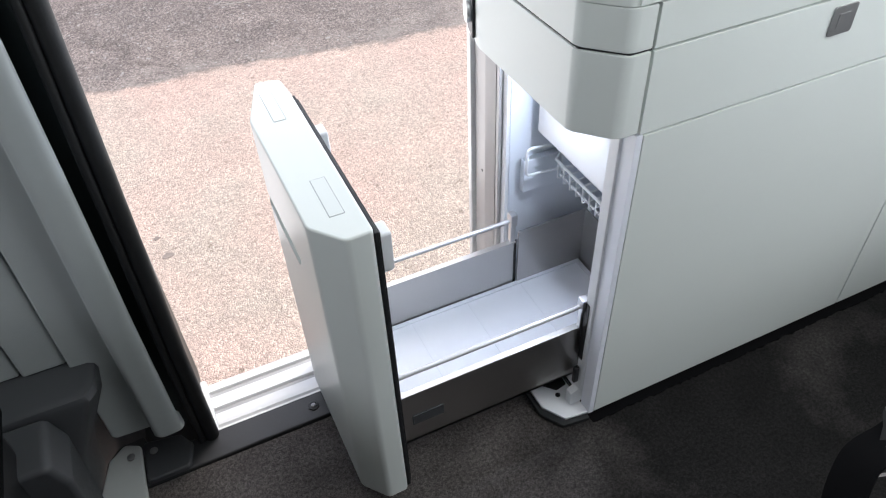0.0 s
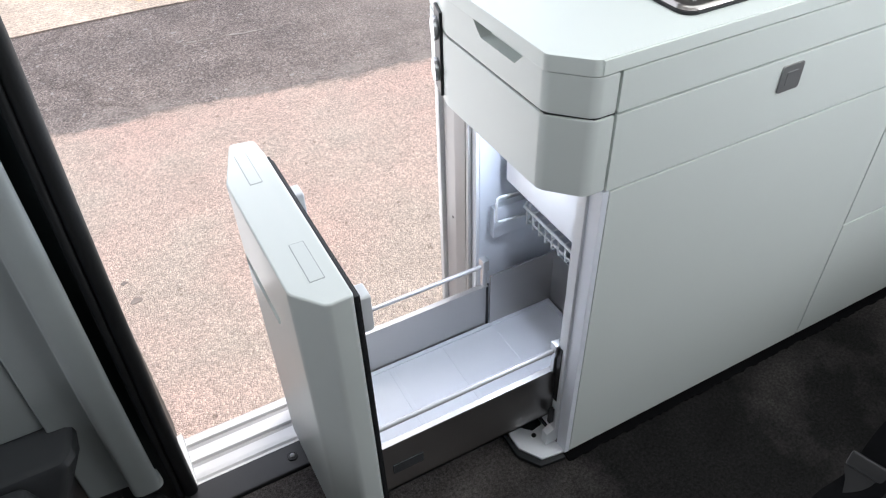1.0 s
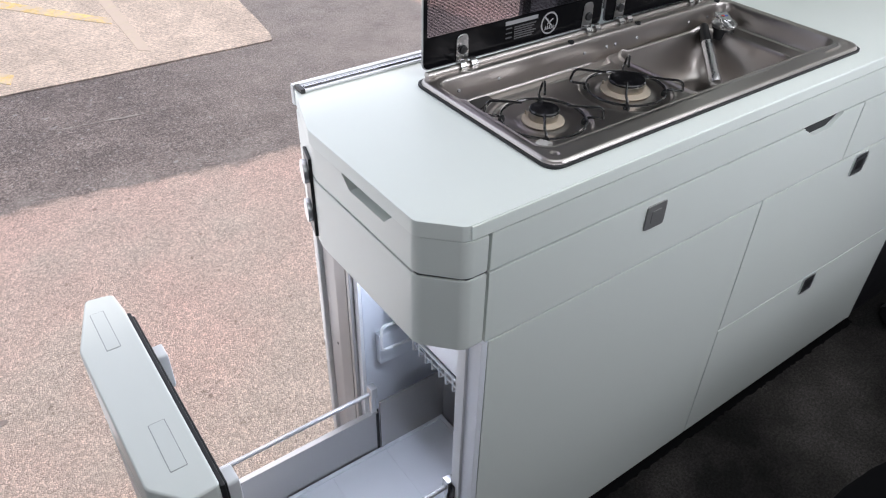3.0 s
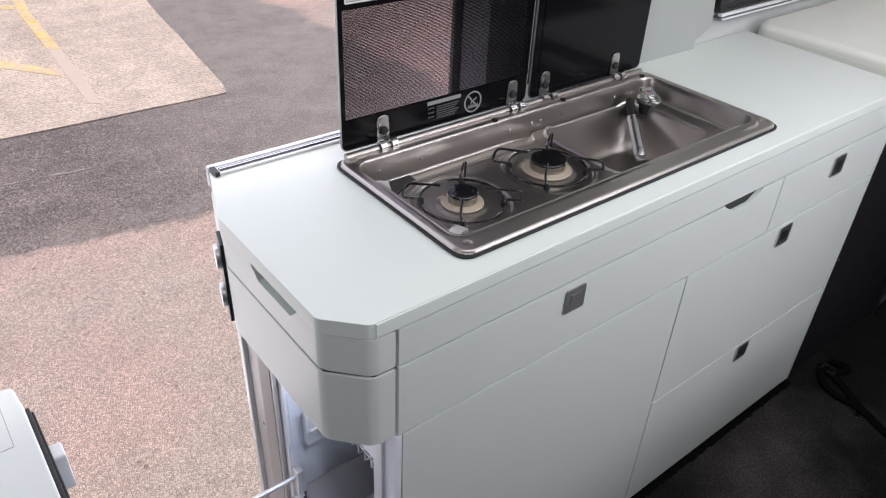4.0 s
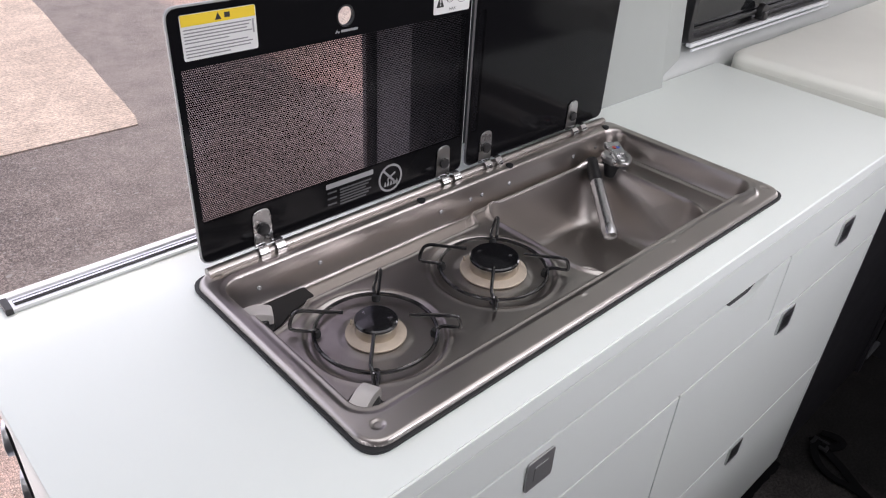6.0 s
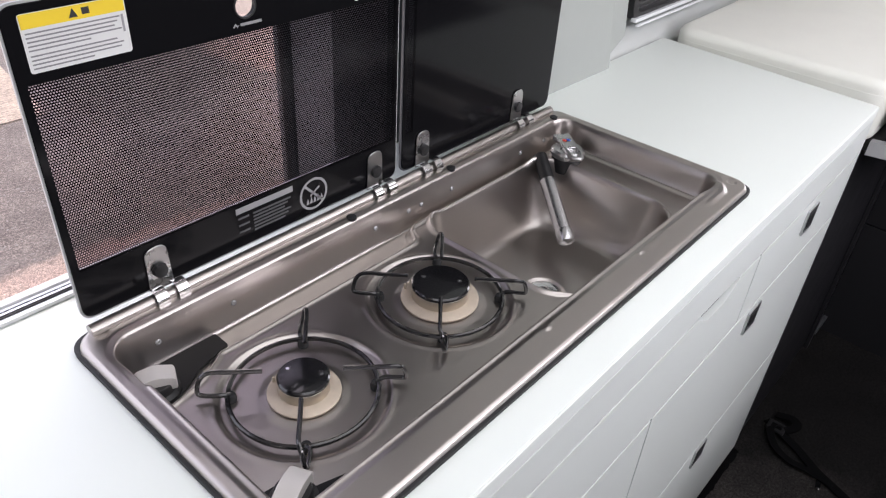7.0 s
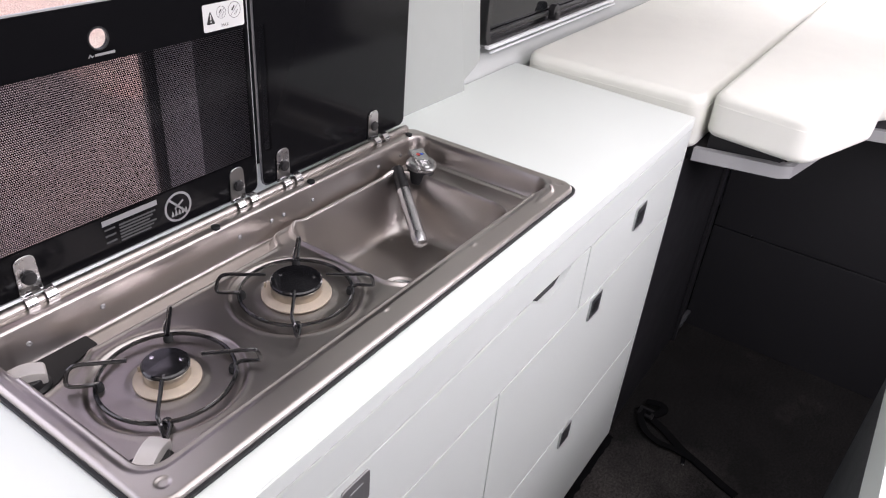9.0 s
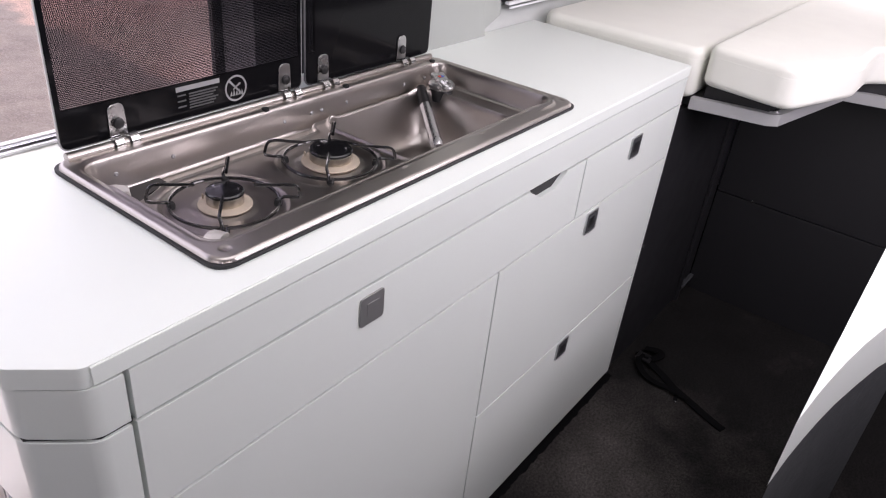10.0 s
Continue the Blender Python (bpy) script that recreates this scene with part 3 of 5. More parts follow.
    me = bpy.data.meshes.new_from_object(o.evaluated_get(bpy.context.evaluated_depsgraph_get()))
    bpy.data.objects.remove(o)
    bpy.data.curves.remove(c)
    me.transform(m)
    me.materials.clear()
    me.materials.append(material)
    ob = new(name, me)
    if label:
        ob["label"] = label
    return under(ob, parent)


# ---- the yard outside ----
GROUND = -0.60
bm = bmesh.new()
for q in ((-300, -300), (300, -300), (300, 300), (-300, 300)):
    bm.verts.new((*q, GROUND))
bm.faces.new(bm.verts[:])
setting("ground", bm, M["yard"], "dark asphalt yard with a pale pinkish chip-seal strip", "ground")

# the pale concrete pad: a slab whose edge is slightly broken
rng = random.Random(4)
edge = [(1.63 - i * 0.30 + 0, 4.66 + 0.022 * i * 0.3 + rng.uniform(-0.012, 0.012)) for i in range(0, 60)]
side = [(1.66 + 0.118 * (y - 4.66) + rng.uniform(-0.008, 0.008), y) for y in [4.8 + 0.35 * i for i in range(60)]]
bm = prism(edge[::-1] + side + [(-16.0, side[-1][1])], GROUND - 0.1, GROUND + 0.012, "z")
setting("pavement", bm, M["concrete"], "pale worn concrete pad in the yard", "pavement")
lines = [[(-0.30, 7.17), (0.389, 6.222), (0.714, 5.775), (0.681, 5.647), (0.352, 6.044), (-0.40, 7.05)],
         [(-0.60, 5.52), (-0.17, 5.02), (-0.22, 4.86), (-0.66, 5.36)], [(0.0, 8.45), (0.80, 7.87), (0.78, 7.71), (0.0, 8.22)],
         [(0.744, 6.36), (0.844, 6.31), (0.883, 7.60), (0.993, 8.43), (1.13, 9.6), (1.01, 9.65), (0.885, 8.48), (0.784, 7.62)]]
faint = [[(0.690, 5.00), (0.765, 4.93), (0.783, 5.14), (0.843, 6.305), (0.743, 6.355), (0.701, 5.25)]]
for q in lines:
    tagged(part("road_marking", prism(q, GROUND + 0.012, GROUND + 0.016, "z"), M["roadpaint"]), "worn yellow painted line on the concrete", "road marking", "yellow lines in the yard", "structure")
for q in faint:
    tagged(part("road_marking", prism(q, GROUND + 0.012, GROUND + 0.0155, "z"), M["fadedpaint"]), "faded yellow painted line on the concrete", "road marking", "yellow lines in the yard", "structure")

# patched crack in the asphalt and two small stains on the pale strip
rng = random.Random(9)
line = [(-0.12 + 0.055 * i, 4.035 - 0.0075 * i + rng.uniform(-0.008, 0.008)) for i in range(13)]
wide = [rng.uniform(0.0008, 0.012) * (i % 5 != 0) + 0.0006 for i, _ in enumerate(line)]
crack = [(x, y - w) for (x, y), w in zip(line, wide)] + [(x, y + w) for (x, y), w in zip(line, wide)][::-1]
setting("ground_crack", prism(crack, GROUND + 0.0005, GROUND + 0.004, "z"), M["sandfill"], "sandy filled crack in the asphalt", "crack")
for cx, cy, cr in ((-0.867, 1.88, 0.017), (-0.84, 1.75, 0.026)):
    blot = [(cx + cr * rng.uniform(0.6, 1.25) * math.cos(math.tau * i / 14), cy + 0.7 * cr * rng.uniform(0.6, 1.25) * math.sin(math.tau * i / 14)) for i in range(14)]
    setting("ground_stain", prism(blot, GROUND + 0.0004, GROUND + 0.002, "z"), M["oil"], "small dark oil stain on the chip-seal", "stain")

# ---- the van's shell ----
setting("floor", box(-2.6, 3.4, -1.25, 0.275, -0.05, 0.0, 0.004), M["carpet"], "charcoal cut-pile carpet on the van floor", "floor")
setting("floor_base", box(-2.6, 3.4, -1.25, 0.351, -0.30, -0.055), M["sheet"], "dark steel floor pan under the carpet", "floor")
setting("floor_rear", box(0.0, 3.4, 0.2751, 0.60, -0.05, -0.002), M["sheet"], "dark floor under the kitchen unit", "floor")
# threshold trim and painted sill
bm = box(-0.965, -0.0, 0.277, 0.352, -0.06, 0.006, 0.005, 3)
thr = thing("threshold_trim", (-0.5, 0.31, 0), "dark grey plastic threshold strip along the carpet edge", "trim", kind="structure")
wpart("strip", bm, M["threshold"], thr)
for x in (-0.566,):
    s = wpart("screw", lathe([(0.013, 0.0), (0.013, 0.003), (0.009, 0.004), (0.0085, 0.002), (0, 0.002)], (x, 0.315, 0.006), 20), M["black"], thr, "dark recessed screw")
    under(part("screw_head", lathe([(0.006, 0.0), (0.006, 0.003), (0.003, 0.0045), (0, 0.0045)], (x, 0.315, 0.008), 14), M["alu_grey"]), thr)
sill = thing("door_sill", (-0.4, 0.43, -0.1), "white painted sliding door sill with grey grooves", "door sill", kind="structure")
prof = [(0.352, -0.30), (0.352, -0.012), (0.362, -0.010), (0.366, -0.022), (0.376, -0.022), (0.380, -0.016), (0.392, -0.016), (0.396, -0.026), (0.425, -0.030),
        (0.428, -0.040), (0.441, -0.040), (0.444, -0.030), (0.478, -0.031), (0.481, -0.041), (0.494, -0.041), (0.497, -0.030), (0.520, -0.032), (0.528, -0.04), (0.528, -0.30)]
wpart("sill_plate", prism(prof, -0.80, 0.63, "x"), M["whitepaint"], sill)
for y0, y1 in ((0.4285, 0.4405), (0.4815, 0.4935)):
    wpart("groove_insert", box(-0.79, 0.62, y0, y1, -0.041, -0.0375), M["groove"], sill, "grey groove in the sill")
wpart("sill_end_cap", box(-0.803, -0.786, 0.36, 0.525, -0.10, -0.012, 0.004), M["whitepaint"], sill)

# side wall with the sliding door opening, front with the windscreen; openings in the unseen opposite wall, rear and
# roof are added for lamps
WALL = M["wallboard"]
setting("wall_side_front", box(-2.6, -0.93, 0.56, 0.66, -0.30, 2.0), M["sheet"], "body side in front of the sliding door", "wall")
setting("wall_side_above_door", box(-0.93, 0.805, 0.56, 0.5999, 1.7201, 2.0), WALL, "lining above the sliding door", "wall")
bm = box(0.8051, 3.4, 0.575, 0.66, -0.30, 2.0)
bm = carve(bm, prism(rrect(1.55, 2.33, 1.10, 1.47, 0.05), 0.5, 0.8, "y"))
setting("wall_side_rear", bm, WALL, "light grey lined body side behind the sliding door", "wall")
# Wall out of view, coloured dark to cut bounce and lid reflections
bm = carve(box(-2.6, 3.4, -1.33, -1.25, -0.30, 2.0), prism(rrect(0.50, 2.10, 1.24, 1.80, 0.06), -1.5, -1.1, "y"))
setting("wall_opposite", bm, mat("dark_opposite_side", (0.13, 0.13, 0.135), 0.9, var=0.08, scale=40, bump=0.2, bump_scale=500), "unseen body side, made dark to cut bounce, with an assumed window", "wall")
setting("wall_rear", carve(box(3.4, 3.5, -1.33, 0.66, -0.30, 2.0), box(3.3, 3.6, -0.95, 0.25, 1.22, 1.68)), WALL, "light grey rear end of the van", "wall")
setting("wall_side_post", prism([(0.632, 0.68), (0.632, 0.668), (0.680, 0.600), (0.805, 0.600), (0.805, 0.68)], -0.30, 2.0, "z"), M["postpaint"], "dark rear post of the sliding door opening", "wall")
# Dark strips added so the gap between the lids stays dark
setting("lid_gap_mask", box(0.796, 0.8045, 0.480, 0.5995, 1.045, 2.0, 0.002), M["sheet"], "dark strip added to hide the bright column side behind the lids", "trim")
setting("lid_gap_mask_lower", box(0.796, 0.8045, 0.537, 0.5995, 0.60, 1.0445, 0.002), M["sheet"], "dark lower strip added to hide the bright column side behind the lids", "trim")
setting("door_seal_rear", tube([(0.640, 0.662, -0.05), (0.640, 0.662, 1.72)], 0.011, 12), M["rubber"], "black rubber seal on the rear door post", "seal")
bm = carve(box(-2.7, -2.6, -1.33, 0.66, -0.30, 2.0), box(-3, -2, -1.1, 0.45, 1.02, 1.72))
setting("wall_front", bm, M["darkplastic"], "dark dashboard end of the cab below the windscreen", "wall")
bm = carve(box(-2.7, 3.5, -1.33, 0.66, 2.0, 2.06), box(-0.5, 1.6, -0.95, 0.11, 1.9, 2.2))
setting("ceiling", bm, M["headlining"], "light grey van headlining, unseen, with an opening added for the overhead lamp", "ceiling")
# Unseen cap, added to keep direct sun off the worktop
bm = carve(box(-0.56, 1.66, -1.01, 0.17, 2.0605, 2.52, 0.02), box(-0.53, 1.63, -0.98, 0.14, 1.9, 2.49))
setting("roof_sun_block", bm, M["headlining"], "light grey unseen box added over the roof opening to block the sun", "roof")

# the door post: dark sheet, rubber seal and a light grey cover
post = thing("door_post", (-0.86, 0.4, 0), "black door post with a thick rubber seal", "door post", kind="structure")
wpart("post_panel", prism([(-0.95, 0.415), (-0.87, 0.39), (-0.80, 0.345), (-0.80, 0.60), (-0.95, 0.60)], -0.05, 2.0, "z", 0.004), M["sheet"], post)
bm = tube([(-0.803, 0.345, -0.03), (-0.800, 0.345, 0.3), (-0.787, 0.345, 0.8), (-0.778, 0.345, 1.1), (-0.77, 0.345, 1.95)], 0.017, 14)
wpart("door_seal", bm, M["rubber"], post, "thick black rubber door seal")
bm = tube([(-0.826, 0.338, -0.0), (-0.822, 0.338, 0.3), (-0.810, 0.338, 0.8), (-0.80, 0.338, 1.1), (-0.792, 0.338, 1.95)], 0.008, 10)
wpart("inner_lip", bm, M["rubber"], post)
cover = thing("post_cover", (-0.88, 0.3, 0.13), "light grey grained plastic post cover with rounded edges", "trim", kind="structure")


def loft(sections, bm=None, caps=True):
    own = bmesh.new()
    rings = [[own.verts.new(p) for p in s] for s in sections]
    k = len(rings[0])
    for a, b in zip(rings, rings[1:]):
        for j in range(k):
            own.faces.new((a[j], a[(j + 1) % k], b[(j + 1) % k], b[j]))
    if caps:
        own.faces.new(rings[0][::-1]), own.faces.new(rings[-1])
    return join(bm, own)


def cover_section(z, lean):
    p = rounded([(-0.852 + lean, 0.345), (-0.840 + lean, 0.292), (-0.900 + lean, 0.290), (-0.906 + lean, 0.330), (-0.985 + lean, 0.334), (-0.985 + lean, 0.36)], [0.004, 0.03, 0.014, 0.006, 0.006, 0.004], 5)
    return [(x, y, z) for x, y in p]


wpart("cover_shell", loft([cover_section(z, le) for z, le in ((0.130, 0.006), (0.136, 0.0), (0.16, 0.0), (0.45, 0.002), (0.8, 0.008), (1.1, 0.012), (1.95, 0.03))]), M["trim"], cover)
lining = thing("lower_lining", (-1.2, 0.38, 0.4), "grey plastic lining panels beside the door post", "trim", kind="structure")
wpart("panel", box(-1.065, -0.985, 0.345, 0.39, 0.376, 1.95, 0.006), M["trim"], lining)
wpart("panel", box(-1.25, -1.068, 0.352, 0.40, 0.376, 1.95, 0.006), M["trim"], lining)
wpart("panel", box(-2.0, -1.253, 0.365, 0.41, 0.376, 1.95, 0.006), M["trim"], lining)

# dark plastic step housing at the foot of the post
step = thing("step_housing", (-1.1, 0.2, 0), "dark grey moulded plastic housing beside the door step", "step housing")
def housing_section(z, y0, pts):
    p = rounded([(-1.75, y0), *pts, (-0.925, 0.44), (-1.75, 0.44)], [0.0] + [0.025] * len(pts) + [0.0, 0.0], 4)
    return [(x, y, z) for x, y in p]


bm = loft([housing_section(0.0, 0.27, [(-1.060, 0.27), (-1.035, 0.375), (-1.005, 0.410), (-0.93, 0.414)]),
           housing_section(0.10, 0.262, [(-1.050, 0.262), (-1.025, 0.360), (-0.990, 0.395), (-0.928, 0.404)]),
           housing_section(0.20, 0.255, [(-1.025, 0.255), (-1.000, 0.330), (-0.968, 0.372), (-0.926, 0.392)]),
           housing_section(0.30, 0.250, [(-0.985, 0.250), (-0.962, 0.290), (-0.945, 0.345), (-0.926, 0.376)]),
           housing_section(0.355, 0.250, [(-0.963, 0.250), (-0.945, 0.272), (-0.937, 0.332), (-0.926, 0.368)]),
           housing_section(0.368, 0.256, [(-0.968, 0.256), (-0.949, 0.277), (-0.940, 0.334), (-0.928, 0.370)]),
           housing_section(0.374, 0.268, [(-0.980, 0.268), (-0.960, 0.288), (-0.950, 0.338), (-0.934, 0.374)])])
wpart("housing", bm, M["darkplastic"], step)
wpart("front_block", prism(rounded([(-1.75, 0.0), (-1.035, 0.0), (-1.018, 0.30), (-1.035, 0.365), (-1.75, 0.375)], 0.02), 0.13, 0.248, "y", 0.012, 3), M["darkplastic"], step)
kick = thing("kick_plate", (-0.99, 0.25, 0), "light grey plastic kick plate with a screw", "kick plate")
wpart("plate", prism(rounded([(-1.058, 0.12), (-0.960, 0.12), (-0.960, 0.276), (-0.956, 0.384), (-0.99, 0.402), (-1.028, 0.372), (-1.056, 0.285)], 0.014), 0.0, 0.014, "z", 0.005, 3), M["wallboard"], kick)
wpart("screw", lathe([(0.009, 0), (0.009, 0.003), (0.004, 0.005), (0, 0.0045)], (-0.98, 0.360, 0.014), 16), M["alu_grey"], kick, "small metal screw")
wpart("foot", prism(rounded([(-0.955, 0.278), (-0.862, 0.278), (-0.845, 0.335), (-0.868, 0.372), (-0.952, 0.386)], 0.012), -0.01, 0.018, "z", 0.006, 3), M["darkplastic"], thr, "raised end of the threshold strip")
wpart("screw", lathe([(0.009, 0), (0.009, 0.002), (0.004, 0.0035), (0, 0.003)], (-0.930, 0.352, 0.018), 16), M["alu_grey"], thr, "small metal screw")
seat = thing("front_seat", (-1.35, 0.1, 0), "black seat base at the front of the van", "seat")
wpart("base", box(-1.75, -1.085, -0.35, 0.22, 0.0, 0.50, 0.04, 4), M["black"], seat)
wpart("cushion", box(-1.75, -1.06, -0.35, 0.24, 0.44, 0.60, 0.05, 4), M["webbing"], seat)

# ---- kitchen unit ----
unit = thing("kitchen_cabinet", (0.8, 0.27, 0), "white lacquered van kitchen cabinet with push-lock drawer fronts", "cabinet")
T = 0.016
wpart("side_panel", box(-0.0005, 0.0122, 0.0006, 0.034, 0.017, 0.7835, 0.0012), M["tray"], unit, "bright white panel edge beside the fridge")
wpart("carcass", box(0.36, 1.57, 0.0185, 0.50, 0.03, 0.86), M["edge"], unit)
wpart("carcass_back", box(0.0, 1.57, 0.455, 0.50, 0.861, 1.005), M["edge"], unit)
wpart("fridge_roof", box(0.0, 0.36, 0.0185, 0.44, 0.795, 0.86), M["edge"], unit)
wpart("gap_backing", box(0.022, 1.57, 0.014, 0.0182, 0.03, 1.005), M["edge"], unit, "light board behind the drawer fronts")
wpart("end_panel", box(1.571, 1.588, 0.0, 0.50, 0.017, 1.005, 0.0015), M["panel"], unit)
# Black strip laid on the carpet where the foot gap falls in shade
rng = random.Random(21)
fuzz = [(0.004 + 0.0095 * i, -0.013 - rng.uniform(0.0, 0.006)) for i in range(168)]
wpart("foot_shade_strip", prism([(0.004, 0.0295)] + fuzz + [(1.60, 0.0295)], 0.0, 0.004, "z"), M["webbing"], unit, "black ragged strip standing in for the shaded gap at the cabinet foot")
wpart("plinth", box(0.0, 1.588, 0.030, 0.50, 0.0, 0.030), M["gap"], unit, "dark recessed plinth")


def front(name, x0, x1, z0, z1, notch=None):
    bm = box(x0, x1, 0.0, T, z0, z1, 0.0012, 2)
    if notch:
        a, b, d = notch
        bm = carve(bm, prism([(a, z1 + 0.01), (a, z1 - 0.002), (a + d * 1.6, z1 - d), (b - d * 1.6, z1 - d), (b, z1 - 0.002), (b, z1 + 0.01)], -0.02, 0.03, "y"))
    return wpart(name, bm, M["panel"], unit)


G = 0.0022
# Black plate behind the notch paints the recess dark
wpart("recess_shade", box(0.83, 0.977, 0.0105, 0.0137, 0.903, 0.933), M["gap"], unit, "black plate standing in for shade in the finger recess")
fascia = front("fascia", 0.004, 1.57, 0.934 + G, 1.006)
upper = front("drawer_front", 0.004, 1.060 - G, 0.784 + G, 0.934 - G, (0.832, 0.975, 0.026))
side_drawer = front("drawer_front", 1.060 + G, 1.57, 0.784 + G, 0.934 - G)
door = front("cupboard_door", 0.0138, 0.758 - G, 0.020, 0.784 - G)
mid = front("drawer_front", 0.758 + G, 1.57, 0.400 + G, 0.784 - G)
low = front("drawer_front", 0.758 + G, 1.57, 0.020, 0.400 - G)


def push_lock(x, z, owner, dark):
    w = 0.026
    bm = prism(rrect(x - w, x + w, z - w, z + w, 0.006), -0.0035, -0.0, "y", 0.0012)
    # Dark locks: the black they reflect is put into their colour
    if dark:
        wpart("lock_frame", carve(prism(rrect(x - w - 0.002, x + w + 0.002, z - w - 0.002, z + w + 0.002, 0.007), -0.004, -0.0002, "y"), box(x - w + 0.002, x + w - 0.002, -0.01, 0.01, z - w + 0.002, z + w - 0.002)), M["alu"], owner, "bright thin lock frame")
    lock = wpart("push_lock", bm, M["darkplastic"] if dark else M["alu_grey"], owner, "square push lock")
    bm = prism(rrect(x - 0.013, x + 0.013, z - 0.013, z + 0.013, 0.002), -0.0046, -0.0034, "y", 0.0006)
    wpart("push_button", bm, M["black"] if dark else M["alu_grey"], owner, "square push button")
    return lock


for x, z, o, dark in ((0.385, 0.892, upper, False), (1.322, 0.888, side_drawer, True), (1.152, 0.746, mid, True), (1.148, 0.370, low, True)):
    push_lock(x, z, o, dark)

# the two end drawers that overhang the fridge opening
END = [(-0.002, 0.0), (-0.040, 0.0), (-0.094, 0.058), (-0.094, 0.375), (-0.052, 0.520), (-0.002, 0.520)]


def end_block(name, z0, z1, notch):
    bm = prism(END, z0, z1, "z")
    ed = [e for e in bm.edges if abs(e.verts[0].co.z - e.verts[1].co.z) > 0.01 and e.calc_face_angle(0) > radians(15) and e.verts[0].co.x < -0.03]
    bmesh.ops.bevel(bm, geom=ed, offset=0.012, segments=5, profile=0.5, affect="EDGES")
    rim = [e for e in bm.edges if abs(e.verts[0].co.z - e.verts[1].co.z) < 1e-4 and e.calc_face_angle(0) > radians(60)]
    bmesh.ops.bevel(bm, geom=rim, offset=0.0025, segments=2, profile=0.5, affect="EDGES")
    if notch:
        a, b, d = 0.118, 0.272, 0.024
        bm = carve(bm, prism([(a, z1 + 0.01), (a, z1 - 0.001), (a + d, z1 - d), (b - d, z1 - d), (b, z1 - 0.001), (b, z1 + 0.01)], -0.15, -0.070, "x"))
    return wpart(name, bm, M["panel"], unit, "chamfered end drawer front")


end_block("end_drawer", 0.9375, 1.0065, True)
end_block("end_drawer", 0.790, 0.9335, False)
# Black plate at the pocket's upper back, painted in for its shade
wpart("pocket_shade", prism([(0.1215, 1.0062), (0.1215, 1.0035), (0.130, 0.9955), (0.260, 0.9955), (0.2685, 1.0035), (0.2685, 1.0062)], -0.0703, -0.0695, "x"), M["gap"], unit, "black plate standing in for shade in the finger pocket")
# Black filler darkens the gap between the two end drawers
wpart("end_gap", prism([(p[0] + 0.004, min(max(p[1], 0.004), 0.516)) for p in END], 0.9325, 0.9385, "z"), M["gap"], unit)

# magnet catch on the back chamfer of the end drawers
catch = thing("door_catch", (-0.08, 0.43, 0.88), "black bracket with two round steel magnets", "catch")
nrm = Vector((-0.145, 0.042, 0)).normalized()
along = Vector((0.042, 0.145, 0)).normalized()
c0 = Vector((-0.0725, 0.4475, 0.885))
turn = Matrix(((along.x, nrm.x, 0), (along.y, nrm.y, 0), (0, 0, 1))).to_4x4()
bm = box(-0.058, -0.008, 0.0, 0.007, -0.085, 0.085, 0.002)
bm.transform(Matrix.Translation(c0) @ turn)
wpart("bracket", bm, M["black"], catch)
for z in (0.045, -0.040):
    bm = lathe([(0.018, -0.005), (0.0225, -0.004), (0.0230, 0.0), (0.0225, 0.004), (0.018, 0.0055), (0, 0.0055)], (0, 0, 0), 28, axis="y")
    bm.transform(Matrix.Translation(c0) @ turn @ Matrix.Translation((-0.030, 0.0112, z)))
    wpart("magnet", bm, M["alu"], catch, "round steel magnet")

# base plate under the fridge drawer
base = thing("drawer_base_plate", (-0.05, 0.25, 0), "white chamfered base plate with a dark rubber edge", "base plate")
BP = [(0.0, 0.004), (-0.056, 0.012), (-0.088, 0.062), (-0.088, 0.13), (-0.088, 0.47), (0.0, 0.47)]
wpart("rubber_edge", prism([(x - 0.011 if x < -0.01 else x, y - 0.011 if y < 0.1 else y) for x, y in BP], 0.0, 0.013, "z", 0.003), M["rubber"], base, "black rubber edge")
wpart("plate", prism(BP, 0.0135, 0.021, "z", 0.002), M["whiteplastic"], base)
wpart("latch_pocket", prism(rounded([(-0.062, 0.118), (-0.034, 0.087), (-0.004, 0.092), (-0.004, 0.17), (-0.062, 0.17)], 0.005), 0.021, 0.0235, "z"), M["black"], base, "black latch pocket")
wpart("screw", lathe([(0.006, 0), (0.006, 0.002), (0, 0.002)], (-0.038, 0.074, 0.021), 14), M["black"], base)

# outer profile behind the fridge
frame_post = thing("unit_back_profile", (0.0, 0.5, 0), "grey aluminium profile on the cabinet's outer end", "profile")
wpart("inner_flange", box(-0.016, 0.02, 0.428, 0.440, 0.017, 0.80, 0.002), M["profile"], frame_post)
wpart("channel", prism([(-0.017, 0.4405), (-0.022, 0.458), (-0.026, 0.470), (-0.026, 0.474), (0.02, 0.474), (0.02, 0.4405)], 0.017, 0.90, "z"), M["profile"], frame_post)
wpart("web", box(-0.024, 0.02, 0.4745, 0.526, 0.0, 0.95, 0.002), M["profile"], frame_post)
wpart("outer_edge", box(-0.034, 0.02, 0.527, 0.546, -0.03, 0.998, 0.004), M["whitepaint"], frame_post, "white outer edge strip")
wpart("screw", lathe([(0.004, 0), (0.004, 0.002), (0, 0.002)], (-0.0225, 0.489, 0.40), 12, axis="x"), M["black"], frame_post)

# ---- drawer fridge ----
fridge = thing("drawer_refrigerator", (0.1, 0.23, 0.05), "white built-in drawer refrigerator with its drawer pulled out", "refrigerator")
LX, LY0, LY1, LZ0, LZ1 = 0.34, 0.042, 0.425, 0.075, 0.775
bm = box(0.002, LX, LY0 - 0.006, LY1 + 0.006, LZ0 - 0.006, LZ1 + 0.006)
